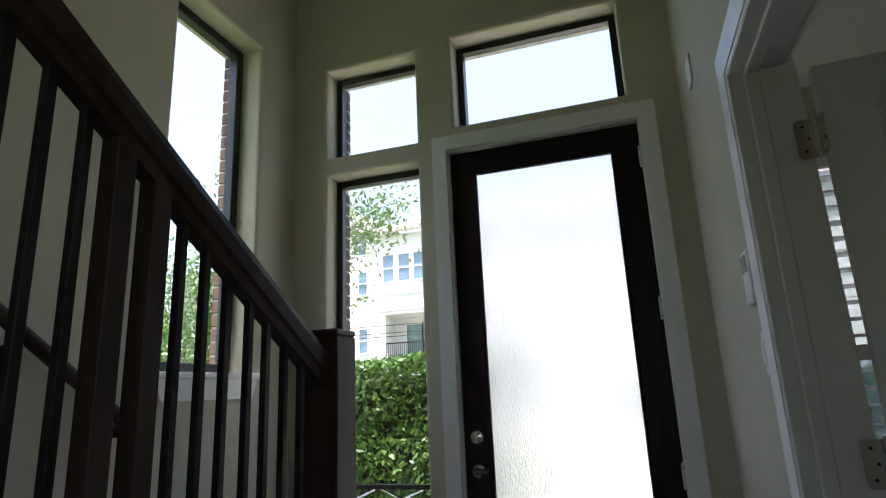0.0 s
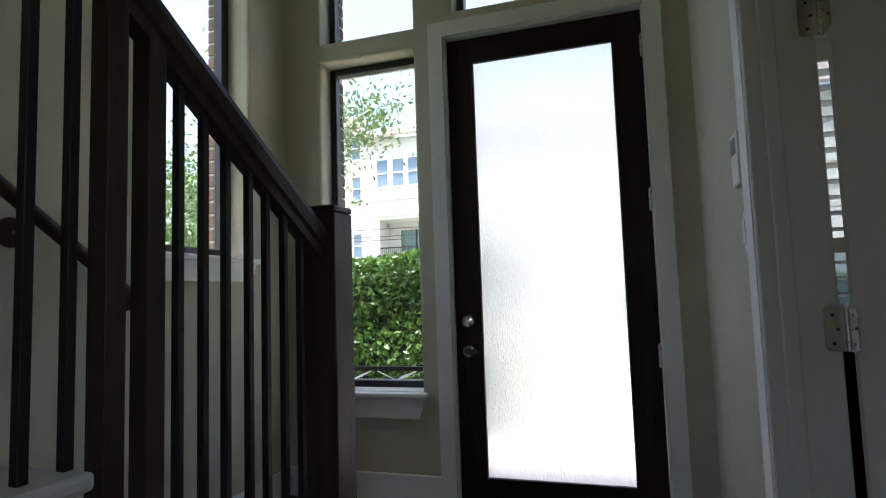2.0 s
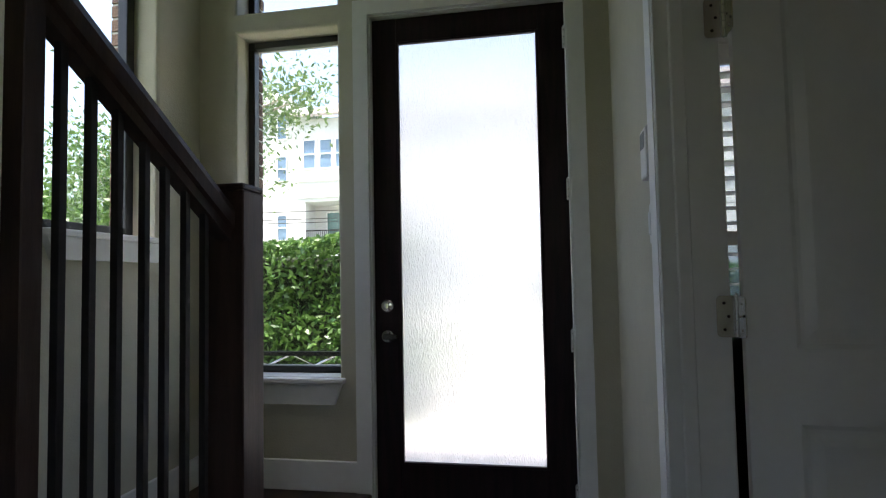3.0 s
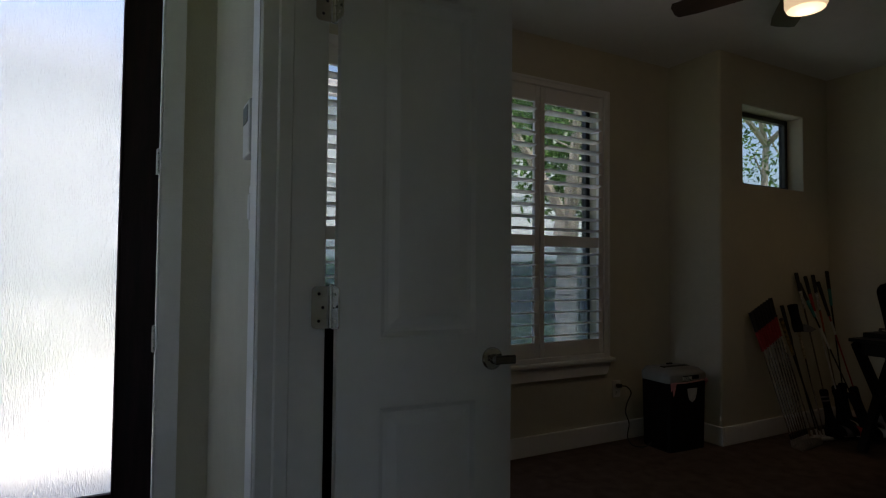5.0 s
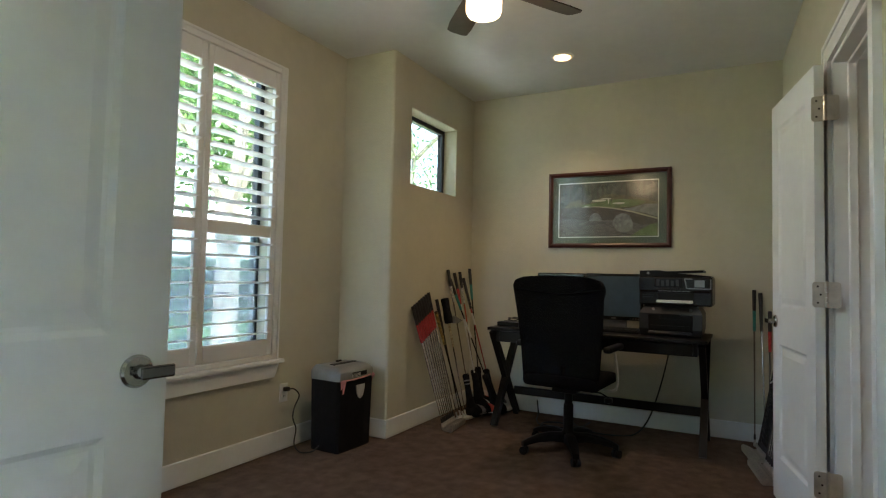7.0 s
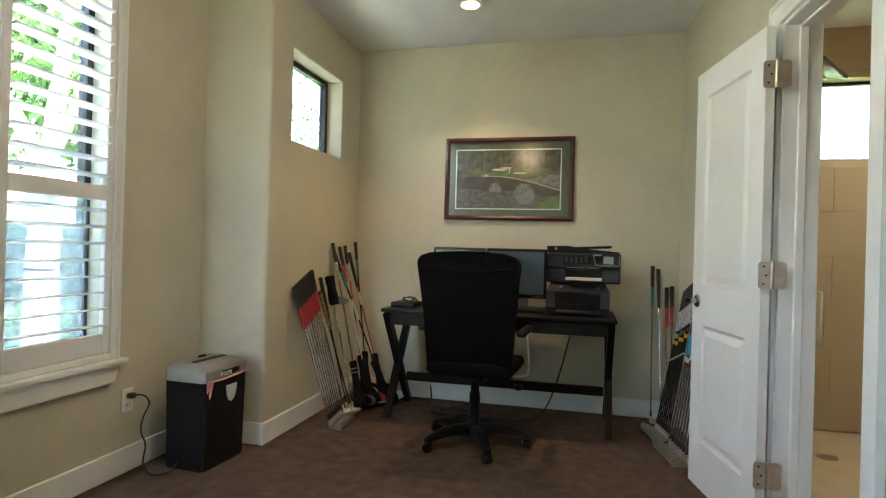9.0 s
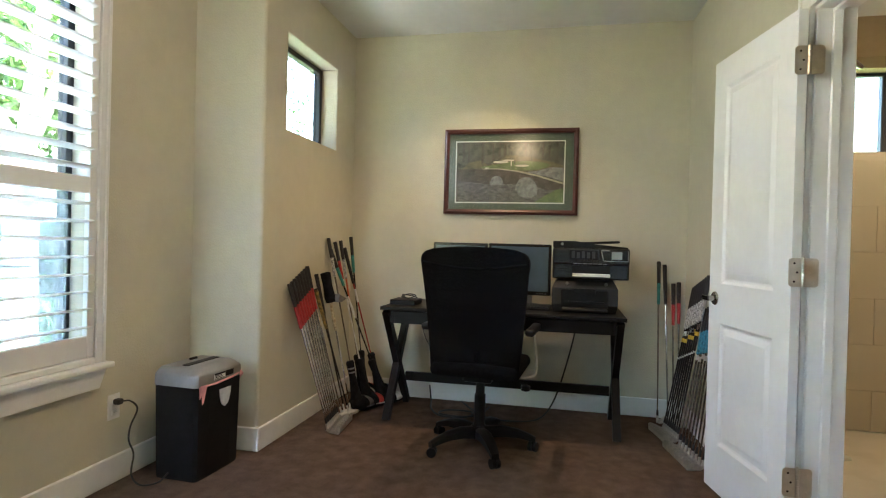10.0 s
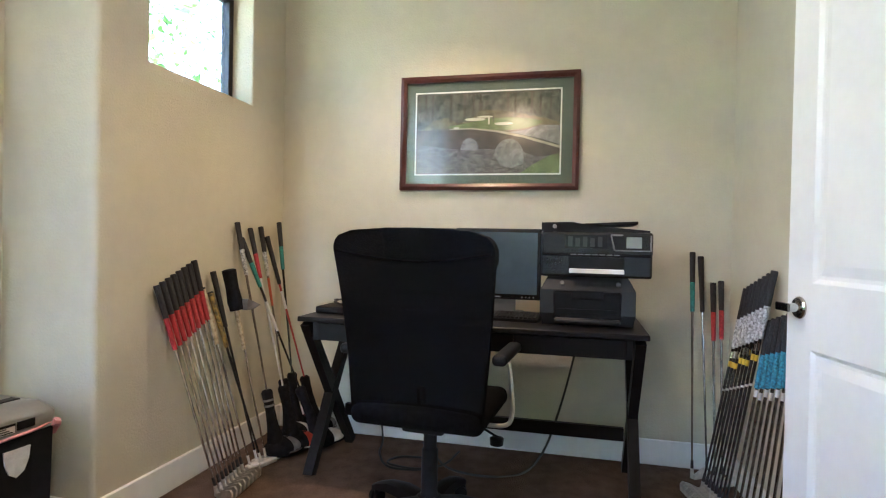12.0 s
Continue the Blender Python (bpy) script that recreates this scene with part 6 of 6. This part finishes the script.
def hedge(x0, x1, y0, y1, z0, z1, n, label, size=0.045):
    root = thing("hedge", label, "hedge")
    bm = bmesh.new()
    # solid dark core, its colour giving the shade between the leaves
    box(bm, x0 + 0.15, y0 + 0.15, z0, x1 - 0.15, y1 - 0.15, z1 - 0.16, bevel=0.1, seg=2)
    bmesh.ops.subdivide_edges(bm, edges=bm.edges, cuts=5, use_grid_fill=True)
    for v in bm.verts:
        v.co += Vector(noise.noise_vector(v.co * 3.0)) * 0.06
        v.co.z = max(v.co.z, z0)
    part("shade_core", bm, M_CORE, root)
    u = rng.uniform(0, 1, (n, 3))
    side = rng.integers(0, 3, n)
    c = np.empty((n, 3))
    c[:, 0] = x0 + u[:, 0] * (x1 - x0)
    c[:, 1] = np.where(side < 2, y0 + rng.exponential(0.07, n), y0 + u[:, 1] * (y1 - y0))
    c[:, 2] = np.where(side < 2, z0 + u[:, 2] * (z1 - z0), z1 - rng.exponential(0.07, n))
    bump = np.array([noise.noise(Vector((p[0] * 2.2, p[1] * 2.2, p[2] * 2.2))) for p in c])
    c[:, 1] -= bump * 0.12 * (side < 2)
    c[:, 2] += bump * 0.12 * (side == 2)
    leaves("foliage", c, size, M_LEAF, root)
    return root


def tree(base, height, crown, radius, n, label, trunk_r=0.14, stems=1, leaf=0.06, material=None):
    """A tapered trunk with forking limbs and a broken crown of leaf clumps."""
    root = thing("tree", label, "tree", Matrix.Translation(base))
    bm = bmesh.new()
    r = random.Random(int(abs(base[0] * 31 + base[1] * 17)))
    tips = []

    def limb(p, d, ln, rad, depth):
        pts, q = [p], p
        for k in range(4):
            d = (d + Vector((r.uniform(-0.25, 0.25), r.uniform(-0.25, 0.25), r.uniform(-0.05, 0.2)))).normalized()
            q = q + d * ln / 4
            pts.append(q)
        for k in range(4):
            rod(bm, pts[k], pts[k + 1], rad * (1 - 0.13 * k), rad * (1 - 0.13 * (k + 1)), 8 if depth > 1 else 5)
        if depth == 0:
            tips.extend(pts[1:])
            return
        for k in range(3 + (depth > 1)):
            a = r.uniform(0, 6.28)
            nd = (d * 0.6 + Vector((math.cos(a), math.sin(a), r.uniform(-0.1, 0.5)))).normalized()
            limb(pts[r.choice((2, 3, 4))], nd, ln * r.uniform(0.55, 0.8), rad * 0.5, depth - 1)
    for s in range(stems):
        a = 6.28 * s / stems + 0.5
        lean = 0.0 if stems == 1 else 0.28
        limb(Vector((0.10 * math.cos(a) * (stems > 1), 0.10 * math.sin(a) * (stems > 1), 0)), Vector((lean * math.cos(a), lean * math.sin(a), 1)).normalized(), height * 0.55, trunk_r, 2)
    part("trunk", bm, M_BARK, root, smooth=True)
    tips = [t for t in tips if t.z > crown * 0.55]
    cl = []
    per = max(1, n // max(1, len(tips)))
    for t in tips:
        c = np.array(t) + rng.normal(size=(per, 3)) * np.array((radius, radius, radius * 0.6)) * 0.16
        cl.append(c)
    leaves("crown", np.concatenate(cl), leaf, material or M_OAK, root)
    return root


GZ = -0.15
bm = bmesh.new()
box(bm, -400, -400, GZ - 0.5, 400, 400, GZ)
tagged(part("ground", bm, M_LAWN), "grass ground reaching the horizon", "ground", kind="structure")
bm = bmesh.new()
box(bm, -1.9, 0.30, GZ, 1.4, 1.75, -0.02, bevel=0.01)
tagged(part("porch_slab", bm, M_CONC), "pale concrete porch slab at the front door", "porch", kind="structure")
bm = bmesh.new()
box(bm, -0.9, 1.75, GZ - 0.05, 6.5, 12.0, GZ + 0.02, bevel=0.005)
tagged(part("pavement", bm, M_CONC), "pale concrete front walk", "pavement", kind="structure")
bm = bmesh.new()
box(bm, -60, 12.0, GZ - 0.05, 60, 19.0, GZ + 0.015)
tagged(part("road", bm, M_CONC), "pale concrete street beyond the hedge", "road", kind="structure")
# the storey above
bm = bmesh.new()
box(bm, -1.85, -5.35, 4.03, 0.70, 0.285, 4.7)
box(bm, 0.70, -4.45, 2.80, 5.3, 0.62, 4.7)
tagged(part("upper_storey", bm, M_STUCCO), "plain upper storey of the house", "house", kind="structure")


def veneer(name, axis, p0, p1, u0, u1, v0, v1, hole, label, jamb):
    us, vs = sorted({u0, u1, *[h[0] for h in hole], *[h[1] for h in hole]}), sorted({v0, v1, *[h[2] for h in hole], *[h[3] for h in hole]})
    bm = bmesh.new()
    cells(bm, axis, p0, p1, us, vs, lambda i, j: not any(h[0] < (us[i] + us[i + 1]) / 2 < h[1] and h[2] < (vs[j] + vs[j + 1]) / 2 < h[3] for h in hole))
    ob = tagged(part(name, bm, M_MORTAR), label, "wall", kind="structure")
    bm = bmesh.new()
    bx = (p1 + p0) / 2
    box(bm, -0.021, -0.09, -0.0285, 0.021, 0.09, 0.0285, bevel=0.003)
    me = bpy.data.meshes.new("brick")
    bm.to_mesh(me)
    bm.free()
    me.materials.append(M_BRICK)
    for u, va, vb, s in jamb:
        z = va
        while z < vb:
            o = new("brick", me)
            o.parent = ob
            uc = u - s * (0.09 - 0.005)
            o.matrix_basis = pose(bx + 0.004 * (1 if p1 > p0 else -1), uc, z + 0.03, 0, 0, 0) if axis == "x" else pose(uc, bx + 0.004, z + 0.03, 0, 0, 90)
            z += 0.067
    return ob, me


vf, BR = veneer("brick_veneer_north", "y", 0.172, 0.21, -1.80, 0.52, GZ, 4.7, [(-1.305, -0.80, 0.735, 2.43), (-1.297, -0.80, 2.59, 3.08), (-0.55, 0.27, 2.64, 3.11), (-0.627, 0.330, GZ, 2.477)], "brown brick facade with pale mortar", [(-1.305, 0.735, 2.40, 1), (-1.297, 2.60, 3.05, 1)])
for k in range(8):
    o = new("brick", BR)
    o.parent = vf
    o.matrix_basis = pose(-1.27 + 0.067 * k, 0.195, 2.43 + 0.085, 0, 90, 90)
vw, _ = veneer("brick_veneer_west", "x", -1.712, -1.752, -5.3, 0.17, GZ, 4.7, [(-0.89, -0.36, 1.41, 3.075)], "brown brick side wall with pale mortar", [(-0.36, 1.41, 3.06, -1)])

pr = thing("porch_railing", "low black metal railing with crossed bars outside the window", "railing")
for b in ((-1.9, 0.52, 0.735, -0.72, 0.545, 0.76), (-1.9, 0.52, 0.60, -0.72, 0.545, 0.62)):
    bm = bmesh.new()
    box(bm, *b)
    part("rail_bar", bm, M_BLACK, pr)
for x in (-1.9, -0.74):
    bm = bmesh.new()
    box(bm, x, 0.52, -0.03, x + 0.025, 0.545, 0.735)
    part("post", bm, M_BLACK, pr)
for k in range(4):
    x = -1.85 + 0.29 * k
    for a, b in ((0.62, 0.735), (0.735, 0.62)):
        bm = bmesh.new()
        rod(bm, (x, 0.532, a), (x + 0.25, 0.532, b), 0.006, n=6)
        part("cross_bar", bm, M_CHROME, pr)

hedge(-6.5, -0.95, 2.6, 3.6, GZ, 1.58, 24000, "dense green leafy hedge lit along its top", size=0.043)
hedge(0.35, 14.0, 6.2, 7.2, GZ, 1.3, 18000, "tall dark green hedge facing the office window", size=0.06)
hedge(1.6, 8.5, 3.3, 4.1, GZ, 0.42, 9000, "low sunlit shrubs in the bed before the office window", size=0.05)
tree((-8.6, 9.5, GZ), 6.8, 4.2, 3.6, 9000, "oak tree with a broken green crown", trunk_r=0.17, leaf=0.08)
tree((-6.2, 4.4, GZ), 3.2, 1.0, 2.4, 26000, "young bright green tree beside the house", trunk_r=0.05, stems=4, leaf=0.05, material=M_LEAF)


def crape_myrtle(base, label):
    """A smooth pale trunk ending in a knobbly fork with slender stems and loose foliage."""
    root = thing("tree", label, "tree", Matrix.Translation(base))
    r = random.Random(8)
    bm = bmesh.new()
    pts = [Vector((0.012 * math.sin(2.1 * i), 0.010 * math.cos(1.7 * i), 0.21 * i)) for i in range(10)]
    for i in range(9):
        rod(bm, pts[i], pts[i + 1], 0.135 - 0.004 * i + 0.03 * (i == 8), 0.131 - 0.004 * i + 0.03 * (i > 6), 14)
    ends = []
    for a, lean, rad in ((2.7, 0.42, 0.062), (0.4, 0.16, 0.058), (4.3, 0.22, 0.05), (5.6, 0.40, 0.045)):
        p = pts[-1] - Vector((0, 0, 0.08))
        d = Vector((lean * math.cos(a), lean * math.sin(a), 1)).normalized()
        for k in range(7):
            d = (d + Vector((r.uniform(-0.12, 0.12), r.uniform(-0.12, 0.12), 0.05))).normalized()
            q = p + d * 0.42
            rod(bm, p, q, rad * (1 - 0.11 * k), rad * (1 - 0.11 * (k + 1)), 8)
            p = q
            if k > 0:
                for _ in range(3):
                    e = (d * 0.3 + Vector((r.uniform(-1, 1), r.uniform(-1, 1), r.uniform(-0.4, 0.5)))).normalized()
                    t = p + e * r.uniform(0.4, 0.9)
                    rod(bm, p, t, 0.012, 0.004, 5)
                    ends.extend([t, p + (t - p) * 0.6])
    part("trunk", bm, M_BARK, root, smooth=True)
    cl = [np.array(t) + rng.normal(size=(15, 3)) * 0.17 for t in ends]
    leaves("crown", np.concatenate(cl), 0.04, M_LEAF, root)
    return root


crape_myrtle((4.35, 2.3, GZ), "crape myrtle with a smooth pale trunk and knobbly fork")
tree((8.2, 5.6, GZ), 6.2, 3.0, 3.2, 17000, "leafy green tree beyond the office", trunk_r=0.14, leaf=0.07, material=M_LEAF)

tree((11.6, 4.5, GZ), 7.2, 3.6, 3.8, 7000, "broad leafy tree at the side of the house", trunk_r=0.12, leaf=0.06, material=M_LEAF)

# white townhouse across the street
ho = thing("townhouse", "white stucco three-storey townhouse with a balcony", "house", kind="")
HY = 25.0
bm = bmesh.new()
us, vs = [-12.5, -12.0, -6.6, 34.0], [GZ, 2.9, 5.25, 9.6]
cells(bm, "y", HY, HY + 0.6, us, vs, lambda i, j: not (i == 1 and j == 1))
part("wall", bm, M_STUCCO, ho)
bm = bmesh.new()
box(bm, -17.5, HY + 1.0, GZ, -12.2, HY + 9, 10.2)
part("side_wing", bm, M_STUCCO, ho)
bm = bmesh.new()
box(bm, -12.4, HY + 1.8, 2.9, -6.6, HY + 2.0, 5.25)
box(bm, -12.2, HY + 0.6, 2.6, -6.4, HY + 1.8, 2.9)
box(bm, -12.2, HY + 0.6, 5.25, -6.4, HY + 1.8, 5.4)
part("balcony_recess", bm, M_STUCCO, ho)
for z in (5.45, 6.3):
    bm = bmesh.new()
    box(bm, -12.5, HY - 0.07, z, 34, HY, z + 0.14)
    part("band", bm, M_STUCCO, ho)


def far_window(x, z, w, h, y, material):
    bm = bmesh.new()
    for b in ((x - 0.05, z - 0.05, x, z + h + 0.05), (x + w, z - 0.05, x + w + 0.05, z + h + 0.05), (x, z + h, x + w, z + h + 0.05), (x, z - 0.05, x + w, z), (x, z + h * 0.5 - 0.03, x + w, z + h * 0.5 + 0.03)):
        box(bm, b[0], y - 0.08, b[1], b[2], y + 0.02, b[3])
    wn = part("window", bm, M_TRIM, ho)
    bm = bmesh.new()
    box(bm, x, y - 0.03, z, x + w, y - 0.005, z + h)
    part("pane", bm, material, wn)


for x in (-12.05, -11.15, -10.28, -5.6, -4.7, -3.8, 1.5, 2.4, 7.0, 12.0, 13.0, 18.0, 24.0, 30.0):
    far_window(x, 7.0, 0.62, 1.45, HY, M_FWIN)
for x in (1.5, 2.4, 7.0, 12.0, 13.0, 18.0, 24.0, 30.0):
    far_window(x, 3.2, 0.62, 1.45, HY, M_FWIN)
for z in (3.4, 6.6, 8.9):
    far_window(-14.0, z, 0.5, 1.3, HY + 1.0, M_FWIN)
for x in (-11.5, -10.55, -9.6, -8.65):
    far_window(x, 2.95, 0.9, 1.9, HY + 1.8, M_FGREEN)
bm = bmesh.new()
box(bm, -12.0, HY + 0.02, 3.72, -6.6, HY + 0.07, 3.78)
rl = part("balcony_railing", bm, M_BLACK, ho)
bm = bmesh.new()
for i in range(48):
    box(bm, -12.0 + 0.112 * i, HY + 0.03, 2.9, -11.98 + 0.112 * i, HY + 0.05, 3.72)
tagged(part("bars", bm, M_BLACK, rl), kind="stuff")
bm = bmesh.new()
extrude_poly(bm, [(-12.9, HY - 0.4, 9.6), (34.4, HY - 0.4, 9.6), (34.4, HY + 5, 12.2), (-10.0, HY + 5, 12.2)], (0, 0, 0.15))
part("roof", bm, M_ROOF, ho)
bm = bmesh.new()
extrude_poly(bm, [(-18, HY + 0.7, 10.2), (-14.8, HY + 0.7, 11.9), (-11.8, HY + 0.7, 10.2)], (0, 9, 0))
part("gable", bm, M_STUCCO, ho)
for k, z in enumerate((3.05, 2.86, 2.78)):
    wl = thing("utility_cable", "thin black utility cable strung along the street", "cable")
    bm = bmesh.new()
    tube(bm, [(-40 + 8 * i, 12.0 + 0.2 * k, z + 0.0006 * (i * 8 - 40) ** 2) for i in range(11)], 0.012, 5)
    part("strand", bm, M_CABLE, wl)
for p in ((-40.0, 12.3), (40.0, 12.3)):
    wl = thing("utility_pole", "tall brown wooden utility pole beside the street", "utility pole")
    bm = bmesh.new()
    rod(bm, (p[0], p[1], GZ), (p[0], p[1], 7.0), 0.14, 0.11, 10)
    part("pole", bm, M_BARK, wl)
